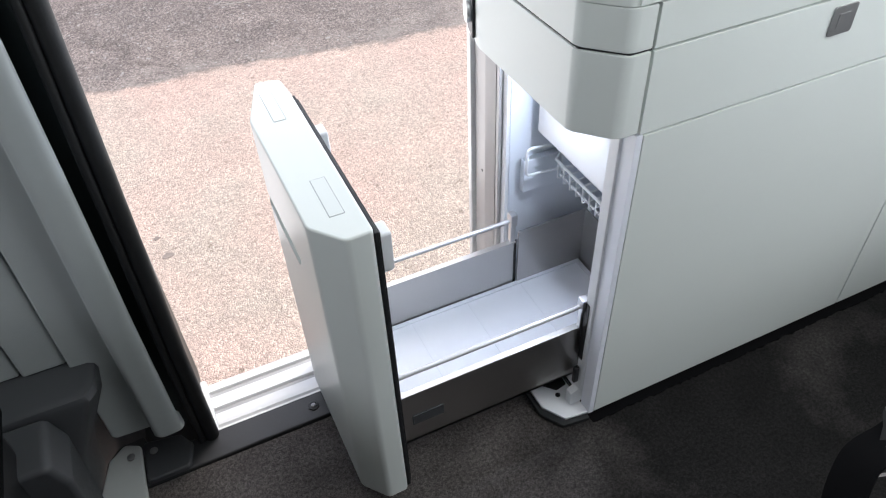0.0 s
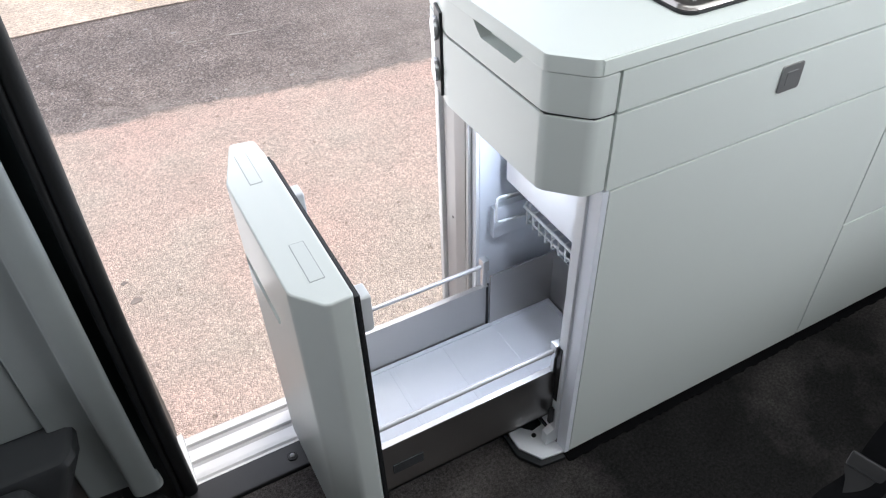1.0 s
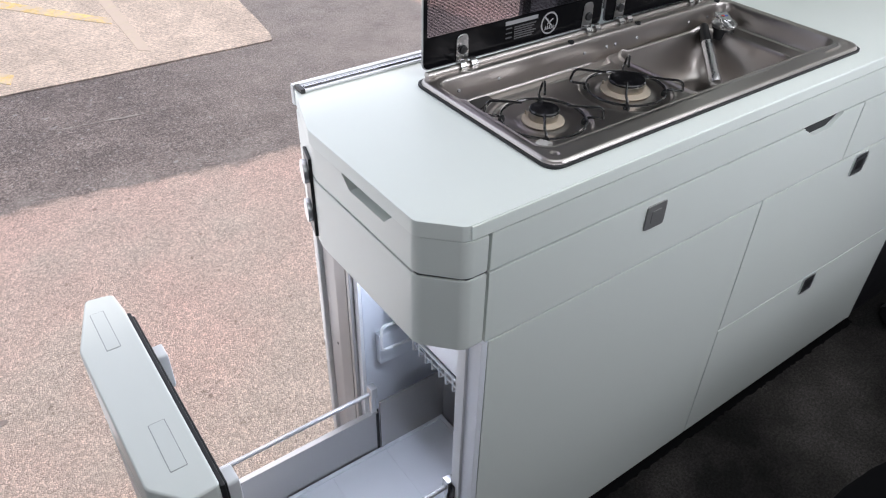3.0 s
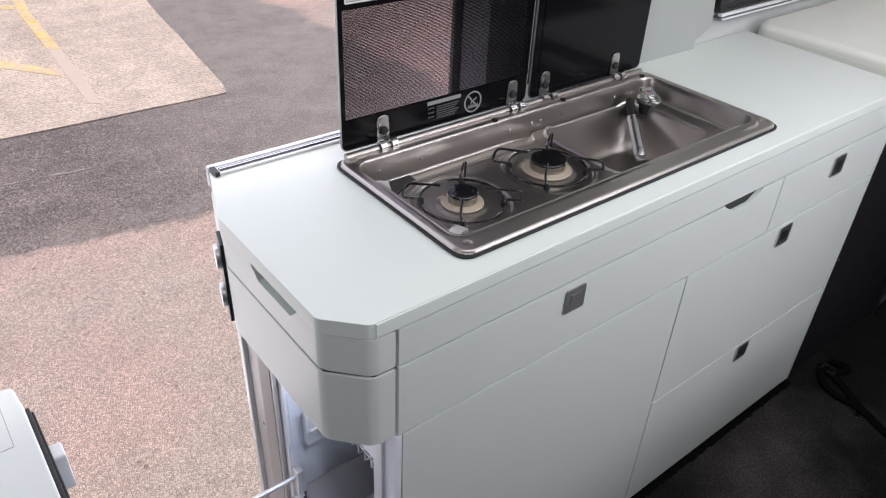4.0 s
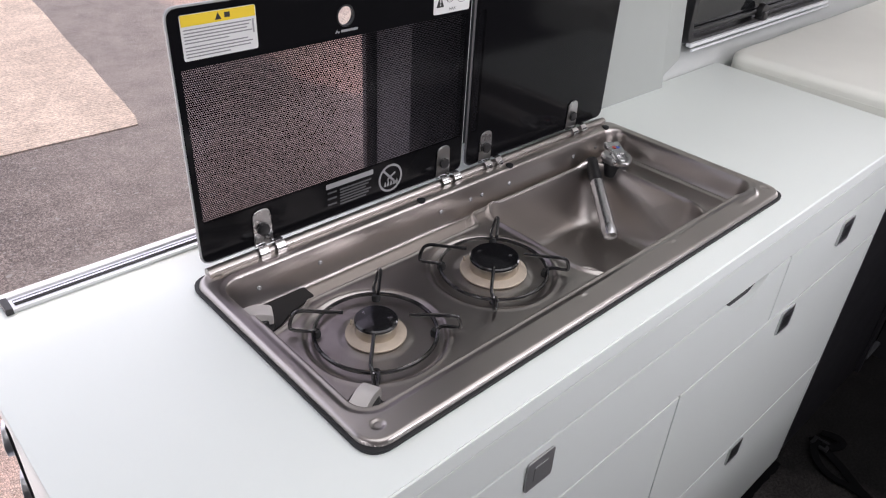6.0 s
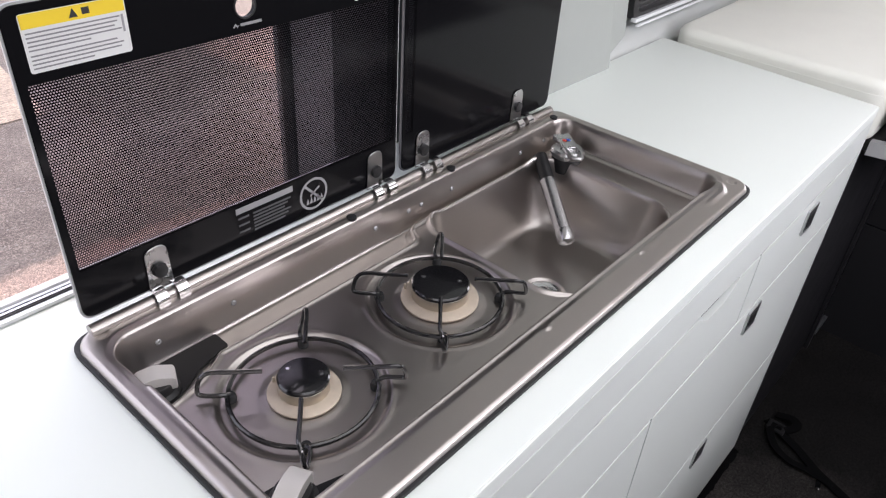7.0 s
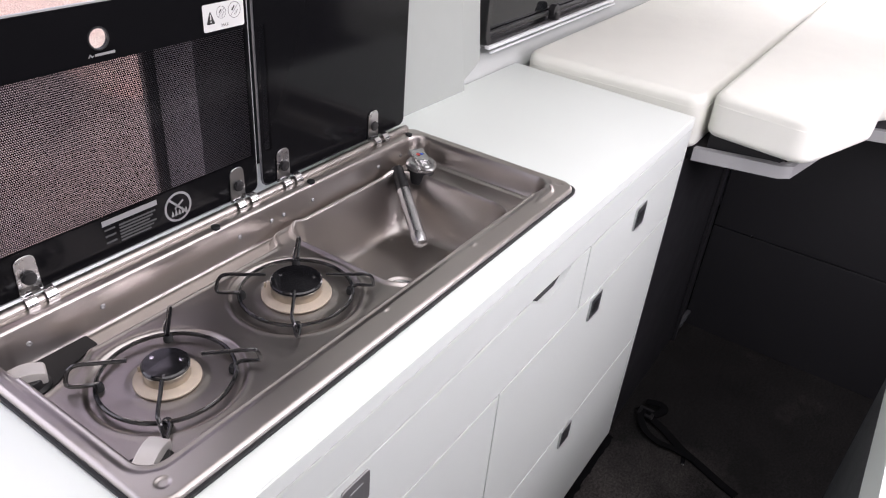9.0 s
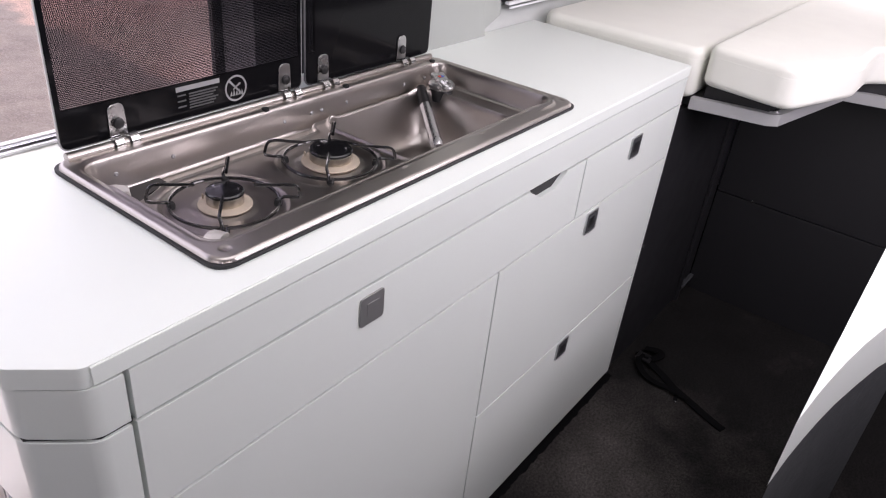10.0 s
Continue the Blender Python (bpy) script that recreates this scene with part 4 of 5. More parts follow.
bm = carve(bm, box(-0.05, LX - 0.01, LY0 + 0.018, LY1 - 0.018, LZ0, LZ1 - 0.01, 0.012, 3))
liner = wpart("liner", bm, M["fridge"], fridge, "pale blue-white plastic liner")
wpart("rim", carve(box(-0.006, 0.004, LY0 - 0.008, LY1 + 0.008, 0.05, 0.79, 0.002), box(-0.02, 0.02, LY0 + 0.016, LY1 - 0.016, 0.085, 0.77)), M["whiteplastic"], fridge)
# evaporator box hanging in the top
wpart("evaporator_box", prism(rounded([(0.05, 0.56), (0.07, 0.535), (0.32, 0.505), (0.32, 0.76), (0.05, 0.76)], 0.012), 0.075, 0.375, "y", 0.006, 3), M["whiteplastic"], fridge, "white freezer compartment")
wpart("thermostat_cover", box(0.03, 0.20, 0.388, 0.408, 0.38, 0.47, 0.004), M["fridge"], fridge)
# wire basket
zt, zb = 0.488, 0.440
basket = wpart("wire_basket", tube([(0.32, 0.36, zt), (0.105, 0.36, zt), (0.085, 0.345, zt), (0.085, 0.08, zt), (0.105, 0.066, zt), (0.32, 0.066, zt)], 0.0035, 8), M["whiteplastic"], fridge, "white coated wire basket")
wpart("lower_wire", tube([(0.32, 0.36, zb), (0.12, 0.36, zb), (0.10, 0.345, zb), (0.10, 0.08, zb), (0.12, 0.066, zb), (0.32, 0.066, zb)], 0.0025, 8), M["whiteplastic"], basket)
for i in range(11):
    y = 0.085 + i * 0.025
    wpart("cross_wire", tube([(0.085, y, zt), (0.087, y, zb + 0.003), (0.092, y, zb), (0.32, y, zb)], 0.002, 6), M["whiteplastic"], basket)
for i in range(7):
    x = 0.11 + i * 0.03
    wpart("side_wire", tube([(x, 0.36, zt), (x, 0.352, zb), (x, 0.35, zb)], 0.002, 6), M["whiteplastic"], basket)
bm = tube(spline([(0.14, 0.374, 0.500), (0.06, 0.371, 0.513), (0.034, 0.37, 0.516), (0.026, 0.37, 0.507), (0.026, 0.37, 0.482), (0.026, 0.37, 0.455), (0.033, 0.37, 0.445), (0.06, 0.371, 0.442), (0.14, 0.374, 0.430)], 5), 0.0035, 8)
wpart("retainer_wire", bm, M["whiteplastic"], fridge)

led = wpart("interior_lamp", box(0.012, 0.030, 0.19, 0.27, 0.757, 0.764, 0.002), M["whiteplastic"], fridge, "small interior lamp")
area_lamp("fridge_lamp", (0.022, 0.23, 0.750), (-0.70, 0.24, 0.30), 0.02, 0.08, 2.7, (0.80, 0.87, 1.0))
# pulled-out drawer: steel bin with a white tray, rails and the thick front
FX0, FX1, DZ0, DZ1 = -0.540, -0.446, 0.032, 0.767
YN, YF, BX0, BX1 = 0.062, 0.372, -0.43, 0.20
bin_ob = wpart("drawer_bin", box(BX0, BX1, YN, YF, 0.105, 0.112), M["steel_dark"], fridge, "stainless steel drawer bin")
for y, z1 in ((YN, 0.262), (YF, 0.262)):
    s = 1 if y == YN else -1
    bm = box(BX0, 0.0, y, y + s * 0.0035, 0.105, z1) if s > 0 else box(BX0, 0.0, y - 0.0035, y, 0.105, z1)
    bm = box(BX0, 0.0, min(y, y + s * 0.014), max(y, y + s * 0.014), z1 - 0.001, z1 + 0.002, 0.0006, 1, bm)
    wpart("bin_side", bm, M["steel_dark"], fridge, "brushed steel bin side")
    yr = y + s * 0.006
    bm = box(0.009, BX1, min(yr, yr + s * 0.003), max(yr, yr + s * 0.003), 0.105, 0.287)
    bm = box(0.009, BX1, min(yr, yr + s * 0.006), max(yr, yr + s * 0.006), 0.2872, 0.289, 0.0005, 1, bm)
    wpart("bin_rear_side", bm, M["steel_dark"], fridge, "raised steel rear of the bin")
    wpart("bin_seam", box(0.0005, 0.0085, min(y, y + s * 0.002), max(y, y + s * 0.002), 0.106, 0.258), M["black"], fridge, "dark seam between bin panels")
    yy = y + s * 0.004
    wpart("rail", tube([(FX1 - 0.0, yy, 0.327), (0.0, yy, 0.327)], 0.0055, 14), M["railrod"], fridge, "satin grey round guard rail")
    bm = box(-0.016, 0.002, yy - 0.011, yy + 0.011, 0.314, 0.349, 0.003)
    bm = box(-0.014, 0.000, yy - 0.006, yy + 0.006, 0.255, 0.320, 0.002, 2, bm)
    bracket = wpart("rail_bracket", bm, M["alu"], fridge, "metal rail bracket")
    bm = prism(rounded([(0.0022, 0.312), (0.012, 0.312), (0.016, 0.322), (0.015, 0.342), (0.0022, 0.346)], [0.001, 0.003, 0.006, 0.006, 0.001], 4), yy - 0.008, yy + 0.008, "y", 0.0015)
    if s > 0:
        under(part("bracket_cap", bm, M["alu_grey"], None, "dark grey bracket cap"), bracket)
    else:
        bm.free()
    wpart("rail_socket", lathe([(0.010, 0), (0.012, 0.006), (0.012, 0.016), (0.009, 0.02), (0, 0.02)], (FX1 - 0.004, yy, 0.327), 18, axis="x"), M["whiteplastic"], fridge)
    wpart("rivet", lathe([(0.003, 0), (0.003, 0.0012), (0, 0.0015)], (-0.012, yy, 0.264), 10), M["alu_grey"], fridge)
wpart("bin_back", box(BX1 - 0.003, BX1, YN, YF, 0.105, 0.287), M["steel_dark"], fridge)
bm = box(BX0 + 0.01, BX1 - 0.006, YN + 0.006, YF - 0.006, 0.113, 0.120, 0.002)
bm = carve(bm, box(BX0 + 0.022, BX1 - 0.018, YN + 0.018, YF - 0.018, 0.117, 0.13))
tray = wpart("tray", bm, M["tray"], fridge, "white plastic bin tray")
for x in (-0.28, -0.13, 0.02):
    wpart("tray_rib", box(x - 0.006, x + 0.006, YN + 0.019, YF - 0.019, 0.1162, 0.1180, 0.0009, 2), M["tray"], tray)
wpart("runner", box(-0.43, 0.1, YN + 0.02, YN + 0.034, 0.078, 0.1045, 0.002), M["black"], fridge)
wpart("maker_plate", box(-0.405, -0.335, YN - 0.003, YN - 0.0005, 0.165, 0.195, 0.001), M["darkplastic"], fridge, "small blank dark plate")
wpart("runner_block", prism(rounded([(-0.030, 0.024), (0.010, 0.024), (0.010, 0.165), (-0.006, 0.165), (-0.010, 0.075), (-0.030, 0.065)], 0.004), 0.036, 0.056, "y", 0.002), M["whiteplastic"], fridge, "white drawer runner block")
# Black plate laid over the white rim to form the dark slot
wpart("dark_slot_plate", box(-0.0088, -0.0066, 0.044, 0.0585, 0.17, 0.345, 0.0006, 1), M["black"], fridge, "black plate over the rim beside the drawer bracket")
wpart("runner_latch", box(-0.024, -0.012, 0.04, 0.05, 0.10, 0.15, 0.002), M["black"], fridge)
OUT = [(FX0, 0.37), (-0.500, 0.494), (-0.454, 0.486), (-0.449, 0.43), (-0.449, 0.004), (-0.493, 0.002), (FX0 + 0.004, 0.054)]
bm = prism(OUT, DZ0, DZ1, "z")
ed = [e for e in bm.edges if abs(e.verts[0].co.z - e.verts[1].co.z) > 0.1 and e.calc_face_angle(0) > radians(8)]
bmesh.ops.bevel(bm, geom=ed, offset=0.008, segments=4, profile=0.5, affect="EDGES")
rim = [e for e in bm.edges if abs(e.verts[0].co.z - e.verts[1].co.z) < 1e-4 and e.calc_face_angle(0) > radians(60)]
bmesh.ops.bevel(bm, geom=rim, offset=0.004, segments=3, profile=0.5, affect="EDGES")
bm = carve(bm, prism([(0.165, 0.600), (0.185, 0.578), (0.365, 0.578), (0.392, 0.605), (0.392, 0.612), (0.165, 0.612)], -0.60, FX0 + 0.022, "x"))
dfront = wpart("drawer_front", bm, M["panel"], fridge, "thick white drawer front with chamfered corners")
for x0, x1, y0, y1 in ((-0.503, -0.480, 0.345, 0.449), (-0.498, -0.473, 0.060, 0.158)):
    wpart("label_insert", prism(rrect(x0, x1, y0, y1, 0.002), DZ1, DZ1 + 0.0004, "z"), M["trim"], dfront, "thin grey outline of the insert")
    wpart("label_insert_face", prism(rrect(x0 + 0.0012, x1 - 0.0012, y0 + 0.0012, y1 - 0.0012, 0.002), DZ1 + 0.0004, DZ1 + 0.0008, "z"), M["insert"], dfront)
wpart("seal", box(-0.449, -0.442, 0.006, 0.43, DZ0 + 0.01, DZ1 - 0.008, 0.002), M["rubber"], dfront, "black door seal")
wpart("seal_lip", box(-0.442, -0.438, 0.012, 0.424, DZ0 + 0.016, DZ1 - 0.014, 0.0015), M["rubber"], dfront)
for y in (0.015, 0.31):
    bm = prism(rounded([(y, 0.742), (y + 0.035, 0.742), (y + 0.035, 0.665), (y + 0.01, 0.655), (y, 0.67)], 0.006), -0.440, -0.420, "x", 0.003)
    wpart("bracket_cover", bm, M["whiteplastic"], dfront, "light plastic bracket cover")

# ---- worktop ----
HX0, HX1, HY0, HY1 = 0.158, 1.055, 0.047, 0.430
top = thing("worktop", (0.75, 0.26, 1.007), "white laminate worktop with chamfered corners", "worktop")
WT = [(1.593, 0.0), (1.628, 0.500), (1.385, 0.500), (1.345, 0.535), (-0.044, 0.535), (-0.096, 0.380), (-0.096, 0.058), (-0.042, 0.002)]
bm = prism(rounded(WT, [0.004, 0.01, 0.0, 0.0, 0.012, 0.02, 0.02, 0.02]), 1.0072, 1.035, "z")
rim = [e for e in bm.edges if abs(e.verts[0].co.z - e.verts[1].co.z) < 1e-4 and e.calc_face_angle(0) > radians(60)]
bmesh.ops.bevel(bm, geom=rim, offset=0.0016, segments=2, profile=0.5, affect="EDGES")
bm = carve(bm, box(HX0 + 0.012, HX1 - 0.012, HY0 + 0.012, HY1 - 0.012, 0.9, 1.1))
wpart("slab", bm, M["worktop"], top)
wpart("edge_band", box(-0.034, 1.578, -0.0006, 0.004, 1.0092, 1.0330, 0.0006, 1), M["worktop"], top, "white edge band along the front")
rail = thing("table_rail", (0.3, 0.53, 1.03), "aluminium hook-in rail along the worktop's outer edge", "rail")
wpart("rail_body", box(-0.040, 0.66, 0.508, 0.532, 1.0352, 1.041, 0.001), M["alu"], rail)
wpart("rail_slot", box(-0.030, 0.65, 0.515, 0.526, 1.0411, 1.0422), M["black"], rail)
wpart("rail_lip", box(-0.030, 0.65, 0.518, 0.5215, 1.0423, 1.0435), M["chrome"], rail)
wpart("end_cap", box(-0.043, -0.034, 0.506, 0.534, 1.0352, 1.0445, 0.001), M["black"], rail, "black plastic end cap")
wpart("outer_lip", box(-0.046, 0.66, 0.535, 0.548, 1.0, 1.043, 0.004), M["whiteplastic"], rail, "white outer lip")

# ---- hob and sink unit ----
hob = thing("hob_sink_unit", (0.6, 0.24, 1.035), "stainless steel two-burner hob and sink with glass lids up", "hob and sink")


def sstep(a, b, v):
    t = np.clip((v - a) / (b - a), 0, 1)
    return t * t * (3 - 2 * t)


def rr(X, Y, x0, x1, y0, y1, r):
    qx = np.abs(X - (x0 + x1) / 2) - ((x1 - x0) / 2 - r)
    qy = np.abs(Y - (y0 + y1) / 2) - ((y1 - y0) / 2 - r)
    return np.hypot(np.maximum(qx, 0), np.maximum(qy, 0)) + np.minimum(np.maximum(qx, qy), 0) - r


BURN = ((0.310, 0.232, 0.84, 48), (0.536, 0.238, 1.0, 41))


def hob_height(X, Y):
    d = rr(X, Y, HX0, HX1, HY0, HY1, 0.03)
    z = 1.0400 + 0.0070 * np.sqrt(np.clip(1 - (1 - np.clip(-d / 0.006, 0, 1)) ** 2, 0, 1))
    # the pressed pan
    pan = rr(X, Y, HX0 + 0.020, HX1 - 0.014, HY0 + 0.042, HY1 - 0.032, 0.032)
    z -= 0.0022 * sstep(0.008, 0.0, pan)
    steep = 0.020 - np.maximum(0.011 * sstep(0.33, 0.385, Y), 0.006 * sstep(0.96, 1.0, X))
    z = z + (0.987 - z) * sstep(0.0, -1.0, pan / steep)
    # the raised hob plate, with its cut back-left corner
    plate = rr(X, Y, 0.10, 0.90, 0.02, 0.350, 0.02)
    surround = rr(X, Y, 0.608, 1.30, 0.02, 0.3815, 0.030)
    h = np.clip(0.5 + 0.5 * (surround - plate) / 0.022, 0, 1)
    plate = surround * (1 - h) + plate * h - 0.022 * h * (1 - h)
    ex, ey = (X - 0.170) / 0.135, (Y - 0.400) / 0.084
    er = np.hypot(ex, ey) + 1e-6
    corner = (1 - er) * er / (np.hypot(ex / 0.135, ey / 0.084) + 1e-6)
    plate = np.maximum(plate, corner)
    z += 0.014 * sstep(0.005, -0.006, plate) * sstep(0.0, -0.008, pan)
    z += 0.0030 * np.exp(-((plate + 0.006) / 0.0040) ** 2) * sstep(-0.008, -0.016, pan)
    for bx, by, s, turned in BURN:
        r = np.hypot(X - bx, Y - by)
        z += 0.0008 * np.exp(-((r - 0.0960) / 0.0032) ** 2)
        z -= 0.0040 * sstep(0.095, 0.088, r)
        z += 0.0025 * sstep(0.062 * s, 0.046 * s, r)
    # sink: shelf round it, then the bowl
    bowl = rr(X, Y, 0.642, 0.962, 0.114, 0.3785, 0.056)
    pit = rr(X, Y, 0.690, 0.916, 0.156, 0.334, 0.048)
    z += 0.0052 * np.exp(-((bowl - 0.003) / 0.0034) ** 2) * sstep(0.112, 0.135, Y)
    floor_z = 0.889 + 0.03 * np.hypot(X - 0.774, Y - 0.2235)
    rho = np.clip(np.maximum(pit, 0) / (np.maximum(-bowl, 1e-6) + np.maximum(pit, 0) + 1e-6), 0, 1)
    rho = np.where(bowl > 0, 1.0, rho)
    z = z + (floor_z - z) * (1 - rho ** 2.5)
    shelf = rr(X, Y, 0.60, 1.022, 0.07, 0.385, 0.04)
    z += 0.0036 * np.exp(-((shelf) / 0.0045) ** 2) * sstep(0.93, 0.97, X)
    drain = np.hypot(X - 0.774, Y - 0.2235)
    z -= 0.004 * sstep(0.034, 0.028, drain)
    # pressed dimples in the corners and along the front rim
    for px, py in ((1.022, 0.412), (1.034, 0.074), (0.186, 0.412), (0.186, 0.072)):
        z -= 0.0016 * sstep(0.009, 0.004, np.hypot(X - px, Y - py))
    for px in (0.538, 0.753):
        z += 0.0018 * np.exp(-(((X - px) / 0.006) ** 2 + ((Y - 0.079) / 0.003) ** 2))
    return z


nx, ny = 640, 276
xs, ys = np.linspace(HX0, HX1, nx), np.linspace(HY0, HY1, ny)
X, Y = np.meshgrid(xs, ys)
# pull the outermost rows in to the rounded outline
d = rr(X, Y, HX0, HX1, HY0, HY1, 0.03)
for sx, sy in ((0, 0), (1, 0), (0, 1), (1, 1)):
    ccx = HX1 - 0.03 if sx else HX0 + 0.03
    ccy = HY1 - 0.03 if sy else HY0 + 0.03
    mask = (d > 0) & ((X > ccx) if sx else (X < ccx)) & ((Y > ccy) if sy else (Y < ccy))
    L = np.hypot(X - ccx, Y - ccy)
    X = np.where(mask, ccx + (X - ccx) / np.maximum(L, 1e-6) * 0.03, X)
    Y = np.where(mask, ccy + (Y - ccy) / np.maximum(L, 1e-6) * 0.03, Y)
Z = hob_height(X, Y)
verts = np.stack([X.ravel(), Y.ravel(), Z.ravel()], 1)
idx = np.arange(nx * ny).reshape(ny, nx)
faces = np.stack([idx[:-1, :-1].ravel(), idx[:-1, 1:].ravel(), idx[1:, 1:].ravel(), idx[1:, :-1].ravel()], 1)
me = bpy.data.meshes.new("pressed_plate")
me.from_pydata(verts.tolist(), [], faces.tolist())
me.polygons.foreach_set("use_smooth", np.ones(len(me.polygons), dtype=bool))
me.materials.append(M["steel"])
plate = under(new("pressed_plate", me), hob)
plate["label"] = "pressed brushed stainless steel hob and sink plate"
bm = prism(rrect(HX0 - 0.004, HX1 + 0.004, HY0 - 0.004, HY1 + 0.004, 0.032, 8), 1.0352, 1.0404, "z", 0.0012)
bm = carve(bm, box(HX0 + 0.012, HX1 - 0.012, HY0 + 0.012, HY1 - 0.012, 1.0, 1.1))
wpart("rubber_gasket", bm, M["rubber"], hob, "black rubber gasket round the steel rim")
wpart("drain", lathe([(0.0275, 0.0), (0.0275, 0.002), (0.0245, 0.0032), (0.021, 0.0018), (0.008, 0.0022), (0, 0.0022)], (0.774, 0.2235, 0.8862), 30), M["chrome"], hob, "chrome sink drain")
wpart("drain_ring", torus((0.774, 0.2235, 0.891), 0.009, 0.0016, None, 24, 6), M["chrome"], hob)
# black control field beside the knob
bm = prism(rounded([(0.184, 0.322), (0.206, 0.325), (0.232, 0.336), (0.256, 0.350), (0.285, 0.358), (0.302, 0.362), (0.302, 0.388), (0.196, 0.388), (0.186, 0.374)], 0.003), 0.983, 0.9905, "z")
wpart("control_field", bm, M["field"], hob, "black control field")
bm = prism(rounded([(0.190, 0.100), (0.262, 0.093), (0.288, 0.094), (0.299, 0.102), (0.286, 0.114), (0.239, 0.129), (0.214, 0.156), (0.190, 0.160)], 0.004), 0.998, 1.0024, "z")
wpart("control_field", bm, M["field"], hob, "black control field")


def burner(bx, by, s, turned):
    zb = 1.0022
    rc = 0.0362 if s > 0.9 else 0.0275
    rb = 0.0500 if s > 0.9 else 0.0400
    b = wpart("burner", lathe([(rc - 0.001, zb - 0.004), (rc, zb + 0.0020), (rc, zb + 0.0175), (rc - 0.0012, zb + 0.0185), (0, zb + 0.0185)], (bx, by, 0), 48), M["burnermetal"], hob, "turned alloy gas burner body")
    wpart("burner_ring", lathe([(rb - 0.003, zb - 0.0030), (rb, zb - 0.0010), (rb, zb + 0.0008), (rb - 0.0015, zb + 0.0022), (rc + 0.0030, zb + 0.0042), (rc + 0.0002, zb + 0.0046)], (bx, by, 0), 48), M["brass"], b, "cream heat-stained burner ring")
    wpart("burner_cap", lathe([(rc - 0.0006, zb + 0.0178), (rc + 0.0008, zb + 0.0190), (rc + 0.0008, zb + 0.0222), (rc - 0.0010, zb + 0.0240), (rc * 0.6, zb + 0.0250), (0, zb + 0.0252)], (bx, by, 0), 48), M["enamel"], b, "glossy black burner cap")
    s = rc / 0.0362
    for a in (110, -40):
        px, py = bx + 0.024 * s * math.cos(radians(a)), by + 0.024 * s * math.sin(radians(a))
        wpart("cap_rivet", lathe([(0.0028, zb + 0.0245), (0.0028, zb + 0.0256), (0, zb + 0.0258)], (px, py, 0), 12), M["chrome"], b)
    wpart("igniter", lathe([(0.0016, zb), (0.0016, zb + 0.010), (0, zb + 0.0115)], (bx - 0.022 * s, by + 0.041 * s, 0), 10), M["brass"], b)
    g = wpart("pan_support", torus((bx, by, 1.0055), 0.080, 0.0028), M["wire"], hob, "black enamelled wire pan support")
    for k in range(4):
        a = radians(turned + 90 * k)
        u = Vector((math.cos(a), math.sin(a), 0))
        w = Vector((-math.sin(a), math.cos(a), 0))
        c = Vector((bx, by, 0))
        pts = spline([c + u * 0.042 + Vector((0, 0, 1.0335)), c + u * 0.070 + Vector((0, 0, 1.0335)), c + u * 0.096 + w * 0.0 + Vector((0, 0, 1.0335)), c + u * 0.106 + w * 0.003 + Vector((0, 0, 1.0280)), c + u * 0.110 + w * 0.006 + Vector((0, 0, 1.0120)),
                      c + u * 0.104 + w * 0.008 + Vector((0, 0, 1.0085)), c + u * 0.086 + w * 0.009 + Vector((0, 0, 1.0088)), c + u * 0.077 + w * 0.004 + Vector((0, 0, 1.0050))], 5)
        wpart("arm", tube(pts, 0.0026, 8), M["wire"], g)
        f = c + u * 0.077 + w * 0.005
        wpart("rubber_foot", lathe([(0.006, 0.9955), (0.0065, 1.002), (0.005, 1.0065), (0, 1.0075)], (f.x, f.y, 0), 14), M["rubber"], g)
    return b


for q in BURN:
    burner(*q)


def knob(x, y, z, turn):
    k = wpart("knob", lathe([(0.024, 0), (0.024, 0.004), (0.019, 0.007), (0.0185, 0.016), (0.017, 0.018), (0, 0.018)], (x, y, z), 32), M["black"], hob, "round control knob")
    bm = prism(rounded([(-0.021, 0.006), (0.021, 0.006), (0.021, 0.021), (0.0, 0.027), (-0.021, 0.021)], [0.002, 0.002, 0.006, 0.03, 0.006], 4), -0.0115, 0.0115, "y", 0.0015)
    bm.transform(Matrix.Translation((x, y, z + 0.004)) @ Matrix.Rotation(radians(turn), 4, "Z"))
    wpart("grip", bm, M["grip"], k, "satin metal knob grip")


knob(0.206, 0.352, 0.9885, -25)
knob(0.214, 0.131, 1.0005, 25)

# hinge rail and the four hinges
RY, RZ = 0.421, 1.0505
wpart("hinge_rail", tube([(HX0 + 0.02, RY, RZ - 0.001), (HX1 - 0.02, RY, RZ - 0.001)], 0.0075, 16), M["steel"], hob)
LIDY = 0.4375


def lid(x0, x1, z0, z1, material, hole, edge):
    pts = rrect(x0, x1, z0, z1, 0.014, 6)
    bm = prism(pts, LIDY, LIDY + 0.005, "y", 0.0006, 1)
    if hole:
        bm = carve(bm, lathe([(0.0125, -0.05), (0.0125, 0.05)], (hole[0], LIDY, hole[1]), 32, axis="y"))
    g = wpart("glass_lid", bm, material, hob, "black printed glass lid standing open")
    o = rrect(x0 - 0.0022, x1 + 0.0022, z0 - 0.0022, z1 + 0.0022, 0.016, 6)
    bm = prism(o, LIDY + 0.0012, LIDY + 0.0044, "y")
    bm = carve(bm, prism(rrect(x0 + 0.0005, x1 - 0.0005, z0 + 0.0005, z1 - 0.0005, 0.0135, 6), 0.3, 0.6, "y"))
    wpart("edge_trim", bm, edge, g, "ground glass edge, darkened on the second lid")
    if hole:
        bm2 = torus((0, 0, 0), 0.0132, 0.0012, None, 32, 6)
        bm2.transform(Matrix.Translation((hole[0], LIDY - 0.0003, hole[1])) @ Matrix.Rotation(radians(90), 4, "X"))
        wpart("grommet", bm2, M["rubber"], g)
    return g


